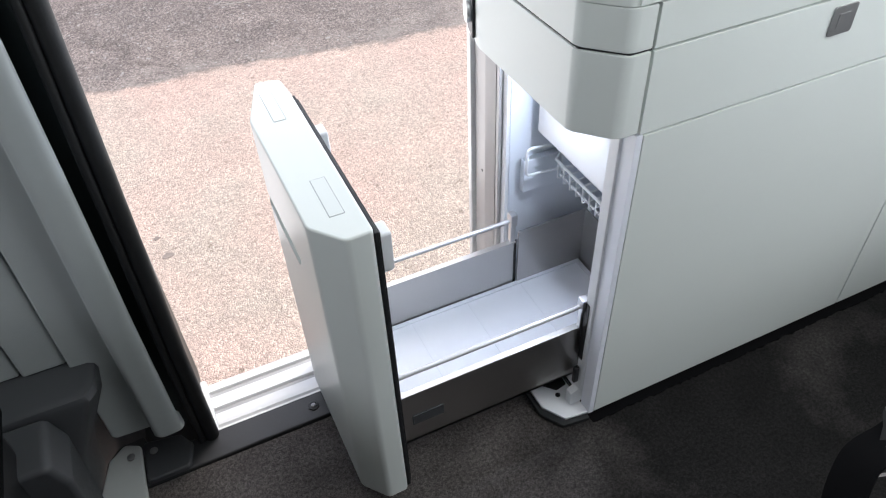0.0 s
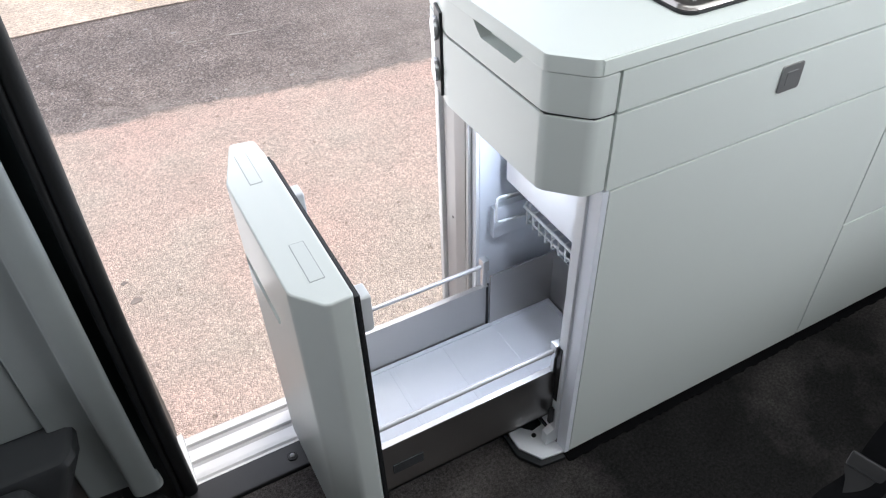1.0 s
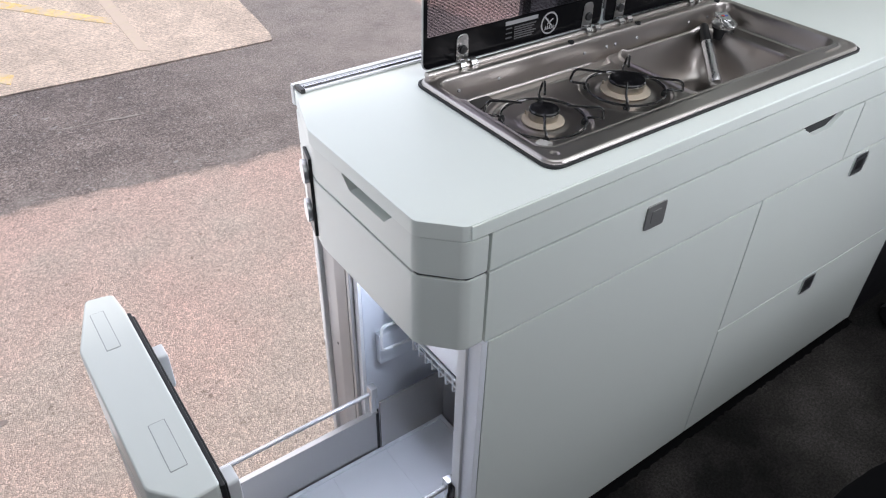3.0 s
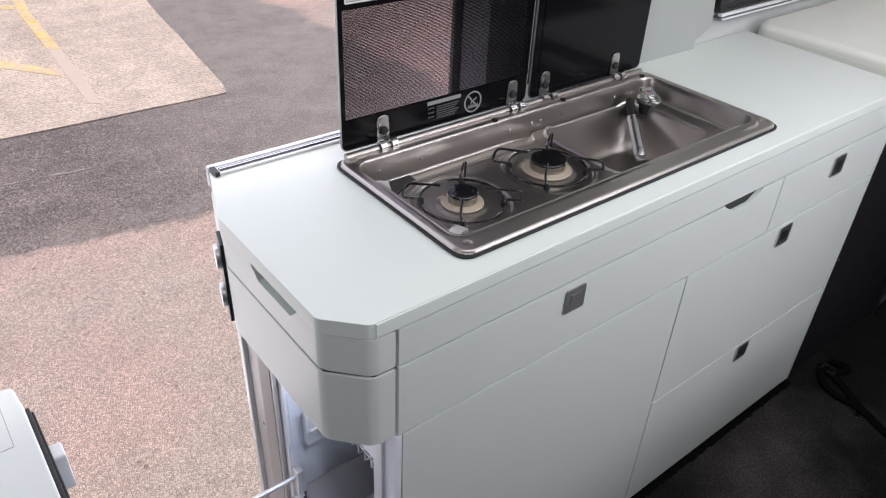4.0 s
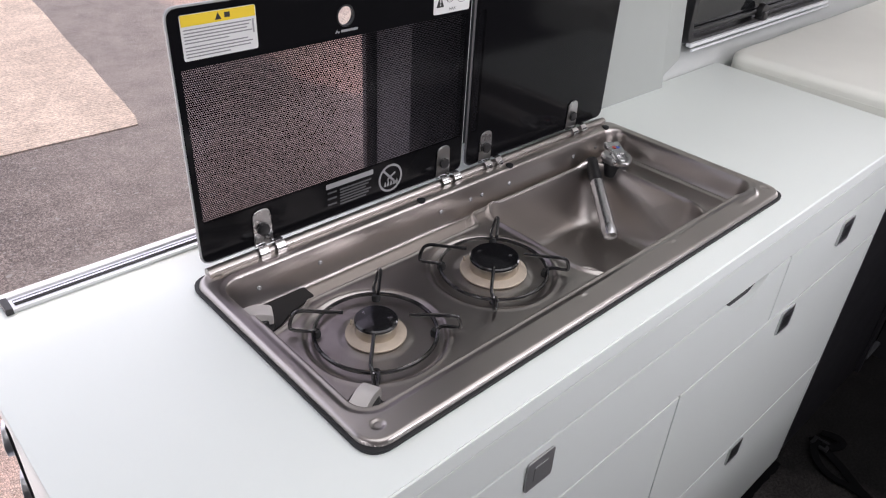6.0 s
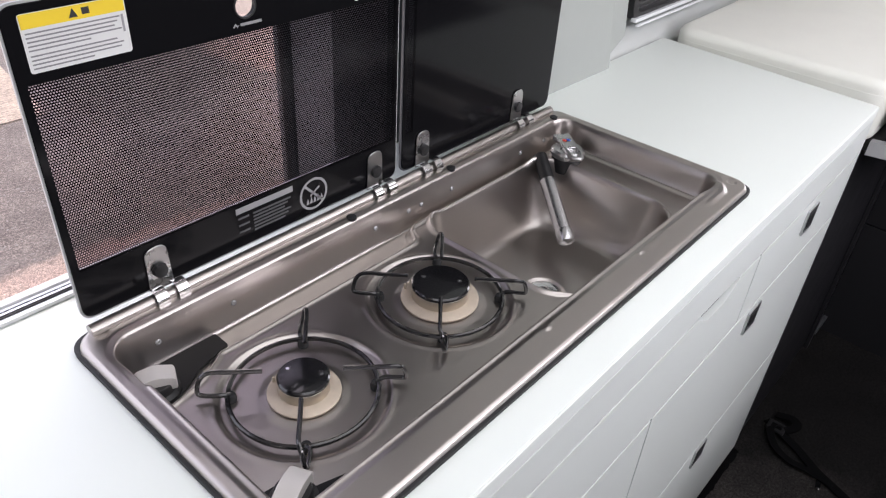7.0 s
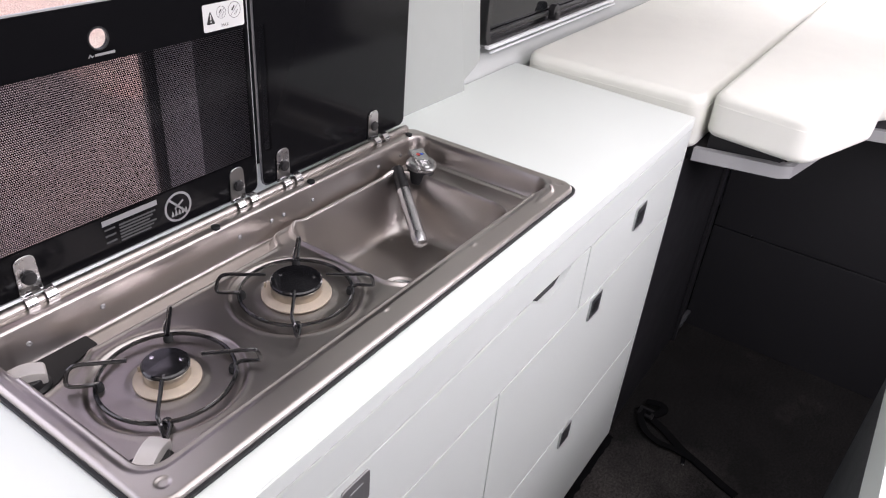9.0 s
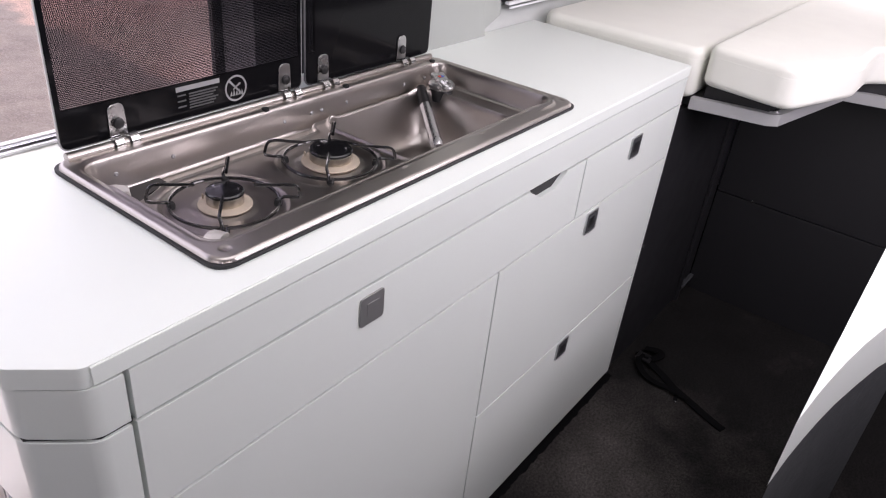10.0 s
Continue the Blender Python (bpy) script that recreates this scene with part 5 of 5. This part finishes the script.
lid_a = lid(0.182, 0.655, 1.053, 1.386, M["lid1"], (0.4215, 1.345), M["glassedge"])
# Second lid's edge is given dark plastic so door light does not brighten it
lid_b = lid(0.668, 1.048, 1.053, 1.386, M["lid2"], None, M["darkplastic"])
for x, owner in ((0.272, lid_a), (0.611, lid_a), (0.711, lid_b), (0.949, lid_b)):
    bm = prism(rounded([(x - 0.015, 1.050), (x + 0.015, 1.050), (x + 0.0135, 1.107), (x - 0.0135, 1.107)], [0.002, 0.002, 0.012, 0.012], 6), LIDY - 0.0030, LIDY - 0.0008, "y", 0.0006, 1)
    h = wpart("hinge", bm, M["tapmetal"], owner, "chromed steel lid hinge")
    for dx in (-0.013, 0.013):
        pts = [(0, RY + 0.0115 * math.cos(a), RZ + 0.0115 * math.sin(a)) for a in [radians(t) for t in range(40, 300, 20)]]
        bm = ribbon([(x + dx, p[1], p[2]) for p in pts], [Vector((0, p[1] - RY, p[2] - RZ)) for p in pts], 0.014, 0.0018)
        wpart("hinge_curl", bm, M["chrome"], owner)
    wpart("hinge_bracket", box(x - 0.021, x + 0.021, RY - 0.020, RY - 0.010, RZ - 0.011, RZ - 0.004, 0.002), M["steel"], owner)
    wpart("hinge_knob", lathe([(0.0085, 0), (0.0095, 0.002), (0.0085, 0.0055), (0.004, 0.0065), (0, 0.0065)], (x, LIDY - 0.003, 1.077), 9, axis="y"), M["black"], owner, "black lid fastening knob")
for x in (0.235, 0.335, 0.572, 0.640, 0.667, 0.736, 0.915, 0.985):
    bm = lathe([(0.0038, 0), (0.0038, 0.001), (0.002, 0.0018), (0, 0.0012)], (0, 0, 0), 14, axis="y")
    bm.transform(Matrix.Translation((x, 0.3935, float(hob_height(np.array([x]), np.array([0.3935]))[0]))) @ Matrix.Rotation(radians(-10), 4, "X"))
    wpart("rivet", bm, M["alu_grey"], hob)
for x in (0.535, 0.741, 1.02):
    wpart("rubber_stop", lathe([(0.007, 1.044), (0.007, 1.0482), (0.005, 1.0492), (0, 1.0492)], (x, 0.402, 0), 16), M["rubber"], hob, "small black rubber stop")

# folding tap
tap = wpart("tap", lathe([(0.026, 0.984), (0.026, 1.006), (0.024, 1.010), (0, 1.010)], (0.980, 0.340, 0), 28), M["black"], hob, "folding tap with a black base")
wpart("tap_head", lathe([(0.0270, 1.010), (0.0295, 1.014), (0.0295, 1.019), (0.025, 1.0235), (0, 1.0245)], (0.980, 0.340, 0), 30), M["tapmetal"], tap)
TC, TU, TW = Vector((0.987, 0.348, 0)), Vector((-0.53, -0.848, 0)), Vector((0.848, -0.53, 0))


def tap_at(a, b, z):
    return TC + TU * a + TW * b + Vector((0, 0, z))


bm = loft([[tap_at(-0.026, -0.0155, z), tap_at(-0.026, 0.0155, z), tap_at(0.020, 0.0135, z - 0.004), tap_at(0.020, -0.0135, z - 0.004)] for z in (1.0225, 1.0330)])
bmesh.ops.bevel(bm, geom=bm.edges[:], offset=0.0022, segments=2, profile=0.5, affect="EDGES")
wpart("lever_block", bm, M["tapmetal"], tap, "satin lever block")
bm = tube(spline([tap_at(0.016, -0.011, 1.0255), tap_at(0.034, -0.0105, 1.0235), tap_at(0.045, -0.008, 1.0222), tap_at(0.050, 0.0, 1.0216), tap_at(0.045, 0.008, 1.0222), tap_at(0.034, 0.0105, 1.0235), tap_at(0.016, 0.011, 1.0255)], 5), 0.0042, 10)
wpart("lever", bm, M["tapmetal"], tap, "satin chrome tap lever loop")
for q, paint, name in ((-0.0032, "red", "hot_mark"), (0.0032, "blue", "cold_mark")):
    p = tap_at(-0.003, q, 1.0312)
    wpart(name, lathe([(0.0042, 0), (0.0042, 0.0006), (0, 0.0006)], p, 16), M[paint], tap)
p0, p1 = Vector((0.945, 0.368, 1.000)), Vector((0.858, 0.250, 0.940))
bm = tube([p0 + (p1 - p0) * t for t in (-0.06, 0.0, 0.30)], 0.0125, 18)
wpart("spout_joint", bm, M["black"], tap, "black swivel joint")
ax = (p1 - p0).normalized()
pts = [p0 + (p1 - p0) * t for t in (0.28, 0.5, 0.8, 0.96)]
bm = tube(pts, 0.0132, 20)
bm2 = lathe([(0.0132, 0), (0.0142, 0.004), (0.0142, 0.016), (0.0115, 0.023), (0.005, 0.026), (0, 0.0265)], (0, 0, 0), 24)
bm2.transform(Matrix.Translation(p0 + (p1 - p0) * 0.93) @ ax.to_track_quat("Z", "Y").to_matrix().to_4x4())
wpart("spout", join(bm, bm2), M["tube"], tap, "satin metal spout")

# print and stickers on the glass lid


def lid_plate(name, x0, x1, z0, z1, material, owner, off=0.0004, r=0.0, label=""):
    pts = rrect(x0, x1, z0, z1, r, 4) if r else [(x0, z0), (x1, z0), (x1, z1), (x0, z1)]
    return wpart(name, prism(pts, LIDY - off - 0.0003, LIDY - off + 0.0001, "y"), material, owner, label)


warn = lid_plate("warning_sticker", 0.196, 0.291, 1.326, 1.378, M["sticker"], lid_a, 0.0003, 0.003, "white warning sticker with a yellow head")
lid_plate("yellow_head", 0.197, 0.290, 1.365, 1.3775, M["yellow"], warn, 0.0007)
for i in range(9):
    z = 1.3615 - i * 0.0037 - (0.0012 if i > 4 else 0)
    lid_plate("text_bar", 0.199, 0.284 - (0.03 if i in (4, 8) else 0.003 * (i % 3)), z - 0.0013, z, M["finetext"], warn, 0.0007)
lid_plate("side_bar", 0.2855, 0.2875, 1.346, 1.362, M["print"], warn, 0.0007)
wpart("warning_triangle", prism([(0.2385, 1.3675), (0.2465, 1.3675), (0.2425, 1.3755)], LIDY - 0.0013, LIDY - 0.0008, "y"), M["ink"], warn)
lid_plate("book_mark", 0.2505, 0.2575, 1.3685, 1.3745, M["ink"], warn, 0.0008)
maxs = lid_plate("pan_size_sticker", 0.577, 0.649, 1.322, 1.359, M["sticker"], lid_a, 0.0003, 0.003, "white pan size sticker")
wpart("warning_triangle", prism(rounded([(0.582, 1.332), (0.5965, 1.332), (0.5893, 1.350)], 0.001), LIDY - 0.0012, LIDY - 0.0007, "y"), M["ink"], maxs)
lid_plate("exclamation", 0.5885, 0.5901, 1.338, 1.345, M["sticker"], maxs, 0.0012)
lid_plate("exclamation_dot", 0.5885, 0.5901, 1.3345, 1.3362, M["sticker"], maxs, 0.0012)


def ring_on_lid(name, x, z, R, w, material, owner, off=0.0008):
    n = 36
    own = bmesh.new()
    a = [own.verts.new((x + (R - w) * math.cos(2 * math.pi * i / n), LIDY - off, z + (R - w) * math.sin(2 * math.pi * i / n))) for i in range(n)]
    b = [own.verts.new((x + R * math.cos(2 * math.pi * i / n), LIDY - off, z + R * math.sin(2 * math.pi * i / n))) for i in range(n)]
    for i in range(n):
        own.faces.new((a[i], a[(i + 1) % n], b[(i + 1) % n], b[i]))
    return wpart(name, own, material, owner)


upright = Matrix.Rotation(radians(90), 4, "X")


def lid_text(words, x, z, size, material, owner, tilt=0):
    m = Matrix.Translation((x, LIDY - 0.0012, z)) @ upright @ Matrix.Rotation(radians(tilt), 4, "Z")
    return text_on("lettering", words, size, m, material, owner)


for x, z, R, words in ((0.6085, 1.3455, 0.0085, ""), (0.6320, 1.3455, 0.0112, "")):
    ring_on_lid("size_ring", x, z, R, 0.0006, M["ink"], maxs)
    bm = prism([(x - R * 0.7, z - R * 0.72), (x + R * 0.7, z + R * 0.68), (x + R * 0.7, z + R * 0.72), (x - R * 0.7, z - R * 0.68)], LIDY - 0.0011, LIDY - 0.0008, "y")
    wpart("size_stroke", bm, M["ink"], maxs)
    lid_text("mm", x + R * 0.25, z - R * 0.3, 0.0055, M["ink"], maxs, 45)
    bm = prism([(x - R * 0.5, z + R * 0.05), (x - R * 0.35, z - R * 0.08), (x + R * 0.1, z + R * 0.42), (x - R * 0.05, z + R * 0.55)], LIDY - 0.0011, LIDY - 0.0008, "y")
    wpart("size_bar", bm, M["ink"], maxs)
lid_text("MAX", 0.6135, 1.3275, 0.0062, M["ink"], maxs)
# maker's mark as plain bars
lid_plate("mark_bar", 0.4135, 0.4405, 1.3245, 1.3275, M["print"], lid_a, 0.0005)
wpart("mark_shape", prism([(0.404, 1.3245), (0.407, 1.3285), (0.410, 1.3255), (0.412, 1.3265), (0.4095, 1.3235), (0.407, 1.3262), (0.405, 1.3238)], LIDY - 0.0008, LIDY - 0.0004, "y"), M["print"], lid_a)
# no-flame sign and its caption
ring_on_lid("no_flame_ring", 0.500, 1.0835, 0.0235, 0.0035, M["print"], lid_a, 0.0008)
bm = prism([(0.484, 1.0985), (0.4865, 1.1008), (0.5165, 1.0690), (0.514, 1.0668)], LIDY - 0.0010, LIDY - 0.0007, "y")
wpart("no_flame_bar", bm, M["print"], lid_a)
own = None
for i in range(5):
    fx = 0.487 + i * 0.0058
    own = prism([(fx, 1.0705), (fx + 0.0045, 1.0705), (fx + 0.0042, 1.0755), (fx + 0.0026, 1.0795 + 0.002 * (i % 2)), (fx + 0.0010, 1.0745)], LIDY - 0.0010, LIDY - 0.0007, "y", bm=own)
own = prism([(0.494, 1.0805), (0.5105, 1.090), (0.5085, 1.0925), (0.494, 1.0835)], LIDY - 0.0010, LIDY - 0.0007, "y", bm=own)
wpart("no_flame_picture", own, M["print"], lid_a)
lid_plate("caption_head", 0.380, 0.466, 1.1005, 1.1085, M["print"], lid_a, 0.0006)
cap = mat("faint_print", (0.09, 0.09, 0.095), 0.5, var=0.05)
for i in range(6):
    z = 1.095 - i * 0.0048
    lid_plate("caption_bar", 0.404, 0.462 - 0.005 * (i % 3), z - 0.0026, z, cap, lid_a, 0.0006)
    if i % 2 == 0:
        lid_plate("caption_bar", 0.382, 0.398, z - 0.0026, z, cap, lid_a, 0.0006)

# ---- wall lining, window ----
col = thing("wall_column", (1.1, 0.52, 1.03), "light grey padded wall column behind the worktop", "wall column", kind="structure")
bm = prism(rounded([(0.810, 0.574), (0.810, 0.487), (1.345, 0.478), (1.36, 0.505), (1.505, 0.535), (1.505, 0.574)], [0, 0.01, 0.012, 0.008, 0.01, 0]), 1.0355, 2.0, "z")
for v in bm.verts:
    v.co.x -= 0.18 * (v.co.z - 1.0355) * (1 if v.co.x > 1.3 else 0)
wpart("lining", bm, M["column"], col)
win = thing("window_1", (1.94, 0.55, 1.08), "dark tinted sliding van window in an aluminium frame", "window", kind="structure")
wpart("pane", box(1.535, 2.345, 0.556, 0.562, 1.092, 1.49), M["pane"], win, "dark tinted pane")
bm = carve(prism(rrect(1.520, 2.365, 1.078, 1.505, 0.05), 0.538, 0.575, "y", 0.003), prism(rrect(1.538, 2.347, 1.098, 1.487, 0.036), 0.4, 0.7, "y"))
wpart("window_frame", bm, M["black"], win, "black rubber window frame")
wpart("lower_track", box(1.530, 2.33, 0.530, 0.545, 1.080, 1.089, 0.002), M["whiteplastic"], win, "aluminium lower track")
wpart("lower_track_lip", box(1.530, 2.33, 0.524, 0.530, 1.072, 1.077, 0.001), M["whiteplastic"], win)
wpart("sliding_bar", box(1.54, 2.30, 0.541, 0.553, 1.110, 1.120, 0.002), M["black"], win)
for x in (1.89,):
    bm = lathe([(0.018, 0), (0.020, 0.006), (0.018, 0.018), (0, 0.02)], (x, 0.545, 1.120), 22, axis="y")
    bm = box(x - 0.012, x + 0.012, 0.520, 0.548, 1.095, 1.120, 0.004, 2, bm)
    wpart("window_latch", bm, M["black"], win, "black window latch")
setting("trim", prism([(0.500, 0.95), (0.500, 1.020), (0.512, 1.040), (0.535, 1.060), (0.575, 1.070), (0.575, 0.95)], 1.375, 3.38, "x", 0.003), M["wallboard"], "light grey moulded trim below the window", "trim")

# ---- bed over the rear, black boxes beneath ----
bed = thing("bed_frame", (2.3, -0.1, 0.9), "black bed base with a grey aluminium edge rail", "bed frame")
EDGE = [(1.655, 0.0), (1.700, -0.196), (1.722, -0.222), (2.135, -0.300), (2.175, -0.42), (2.19, -1.20)]
inner = [(x + 0.020, y + (0.02 if i in (1, 2, 3) else 0.0)) for i, (x, y) in enumerate(EDGE)]
secs = [[(x, y, 0.905), (x, y, 0.937), (a, b, 0.937), (a, b, 0.905)] for (x, y), (a, b) in zip(EDGE, inner)]
bm = loft(secs)
ed = [e for e in bm.edges if e.calc_face_angle(0) > radians(60)]
bmesh.ops.bevel(bm, geom=ed, offset=0.003, segments=2, profile=0.5, affect="EDGES")
wpart("edge_rail", bm, M["railgrey"], bed, "grey aluminium edge rail")
wpart("base_board", prism([(1.68, 0.0)] + [(x + 0.021, y + 0.012) for x, y in EDGE[1:]] + [(3.38, -1.20), (3.38, 0.50), (1.68, 0.50)], 0.905, 0.930, "z"), M["blackboard"], bed)
wpart("base_riser", prism([(1.70, -0.02), (1.72, -0.19), (2.12, -0.275), (2.22, -0.42), (2.24, -1.15), (3.36, -1.15), (3.36, -0.02)], 0.9302, 0.9718, "z"), M["blackboard"], bed)
for x, y in ((1.735, -0.205), (1.98, -0.262), (2.06, -0.278)):
    wpart("bolt", lathe([(0.007, 0.937), (0.007, 0.941), (0.004, 0.943), (0, 0.943)], (x, y, 0), 12), M["chrome"], bed)


def mattress(name, pts, radii, z0, z1, label):
    poly = rounded(pts, radii, 8)
    bm = prism(poly, z0, z1, "z")
    rim = [e for e in bm.edges if abs(e.verts[0].co.z - e.verts[1].co.z) < 1e-4 and e.calc_face_angle(0) > radians(60)]
    bmesh.ops.bevel(bm, geom=rim, offset=0.020, segments=6, profile=0.5, affect="EDGES")
    t = thing(name, (pts[0][0], pts[0][1], z0), label, "mattress", "bed mattresses")
    wpart("cover", bm, M["fabric"], t)
    seam = []
    for p in poly + poly[:1]:
        seam.append((p[0], p[1], z1 - 0.030))
    wpart("piping", tube(seam, 0.0009, 6, caps=False), M["fabric"], t, "sewn piping")
    return t


mattress("mattress", [(1.645, 0.000), (3.36, 0.000), (3.36, 0.485), (1.645, 0.485)], [0.04, 0.02, 0.02, 0.05], 0.9302, 1.066, "cream fabric bed mattress beside the window")
mattress("mattress", [(1.665, -0.010), (1.632, -0.250), (1.92, -0.345), (2.10, -0.345), (2.24, -0.46), (2.26, -1.15), (3.36, -1.15), (3.36, -0.010)], [0.04, 0.06, 0.08, 0.10, 0.10, 0.05, 0.02, 0.02], 0.972, 1.082, "cream fabric bed mattress with a curved front")

boxes = thing("storage_box", (1.95, 0.25, 0), "black board-clad storage box under the bed", "storage box")
wpart("front_board", box(1.590, 2.318, 0.012, 0.030, 0.0, 0.90, 0.002), M["blackboard"], boxes)
wpart("inner_board", box(2.18, 2.20, -0.002, 0.011, 0.0, 0.90, 0.002), M["blackboard"], boxes)
wpart("knob", lathe([(0.007, 0), (0.009, 0.006), (0.007, 0.010), (0, 0.010)], (1.615, 0.012, 0.478), 14, axis="y"), M["black"], boxes, "small black knob")
wpart("foot_bar", box(2.20, 2.318, -0.006, 0.011, 0.05, 0.062, 0.003), M["darkplastic"], boxes)
back = thing("rear_partition", (2.33, -0.5, 0), "black two-part partition under the bed", "partition")
wpart("lower_board", box(2.320, 2.338, -1.24, 0.010, 0.0, 0.426, 0.002), M["blackboard"], back)
wpart("upper_board", box(2.320, 2.338, -1.24, 0.010, 0.430, 0.902, 0.002), M["blackboard"], back)
wpart("bolt", lathe([(0.005, 0), (0.005, 0.002), (0, 0.003)], (2.320, -0.12, 0.43), 10, axis="x"), M["chrome"], back)

# black strap lying on the floor
strap = thing("luggage_strap", (1.68, -0.2, 0), "black webbing strap lying on the carpet", "strap")
P = spline([(1.765, -0.030, 0.006), (1.735, -0.080, 0.012), (1.715, -0.135, 0.006), (1.672, -0.200, 0.008), (1.645, -0.270, 0.006), (1.620, -0.330, 0.005), (1.600, -0.385, 0.005)], 6)
wpart("webbing", ribbon(P, [(0, 0, 1)], 0.026, 0.005), M["webbing"], strap)
P = spline([(1.768, -0.050, 0.014), (1.715, -0.052, 0.020), (1.672, -0.082, 0.016), (1.652, -0.130, 0.012), (1.655, -0.185, 0.012), (1.648, -0.250, 0.013)], 6)
wpart("webbing_loop", ribbon(P, [(0, 0.2, 1)], 0.020, 0.004), M["webbing"], strap)
wpart("webbing_tail", ribbon(spline([(1.668, -0.21, 0.010), (1.650, -0.215, 0.008), (1.622, -0.222, 0.005)], 5), [(0, 0, 1)], 0.012, 0.003), M["webbing"], strap)
wpart("webbing_fold", ribbon(spline([(1.800, -0.040, 0.010), (1.802, -0.085, 0.022), (1.775, -0.105, 0.028), (1.745, -0.085, 0.018)], 6), [(0, 0, 1)], 0.024, 0.004), M["webbing"], strap)
wpart("buckle", carve(box(1.725, 1.765, -0.085, -0.035, 0.012, 0.020, 0.002), box(1.735, 1.755, -0.075, -0.045, 0.0, 0.03)), M["black"], strap, "black strap buckle")
wpart("tail_clip", lathe([(0.004, 0), (0.005, 0.004), (0, 0.006)], (1.618, -0.224, 0.004), 10), M["chrome"], strap)

# white-topped seat chest across the aisle
chest = thing("seat_chest", (1.3, -0.9, 0), "dark chest with a thick white rounded top", "chest")
CURVE = [(0.783, -0.566), (0.88, -0.5755), (0.95, -0.5845), (1.02, -0.595), (1.10, -0.609), (1.20, -0.631), (1.30, -0.655), (1.42, -0.695), (1.62, -0.80)]
wpart("chest_top", prism([(1.62, -0.5705)] + CURVE[::-1], 0.60, 0.75, "z"), M["panel"], chest, "white rounded chest top")
wpart("chest_body", prism([(1.60, -0.5735)] + [(x + 0.012, y - 0.0015) for x, y in CURVE[::-1]][1:] , 0.0, 0.5995, "z"), M["darkplastic"], chest)

# seat belt across the aisle, buckle tongue placed and turned to fit the camera's view
belt = thing("seat_belt", (0.3, -1.2, 1.6), "black seat belt with a dark metal tongue", "seat belt")
P = spline([(0.62, -1.248, 1.80), (0.33, -0.87, 1.38), (0.12, -0.565, 1.00), (-0.030, -0.560, 0.868), (-0.098, -0.572, 0.812), (-0.155, -0.575, 0.785), (-0.188, -0.625, 0.70), (-0.16, -0.76, 0.50), (0.05, -1.245, 0.16)], 8)
wpart("webbing", ribbon(P, [(-0.5, 0.35, 0.8)], 0.044, 0.002), M["webbing"], belt)
# The target lies on the line towards the camera's starting point
TM = look((-0.127, -0.582, 0.790), (-0.3985, -0.666, 1.125), 0)
bm = box(-0.026, 0.026, 0.044, 0.062, -0.004, 0.004, 0.003)
bm = prism(rounded([(-0.028, 0.046), (-0.018, 0.030), (-0.010, 0.006), (0.010, 0.006), (0.018, 0.030), (0.028, 0.046)], 0.004), -0.0015, 0.0015, "z", bm=bm)
bm.transform(TM)
wpart("tongue", bm, M["black"], belt, "dark metal belt tongue")
bm = carve(prism(rrect(-0.0135, 0.0135, -0.0135, 0.0135, 0.004), -0.003, 0.003, "z"), prism(rrect(-0.0105, 0.0105, -0.0105, 0.0105, 0.003), -0.01, 0.01, "z"))
bm.transform(TM @ Matrix.Translation((0, 0, -0.004)) @ Matrix.Rotation(radians(42), 4, "Z"))
wpart("tongue_frame", bm, M["chrome"], belt, "thin bright tongue frame")
wpart("wall_anchor", box(0.58, 0.66, -1.2499, -1.235, 1.76, 1.84, 0.005), M["black"], belt)
wpart("floor_anchor", box(0.02, 0.08, -1.2499, -1.235, 0.13, 0.19, 0.005), M["black"], belt)
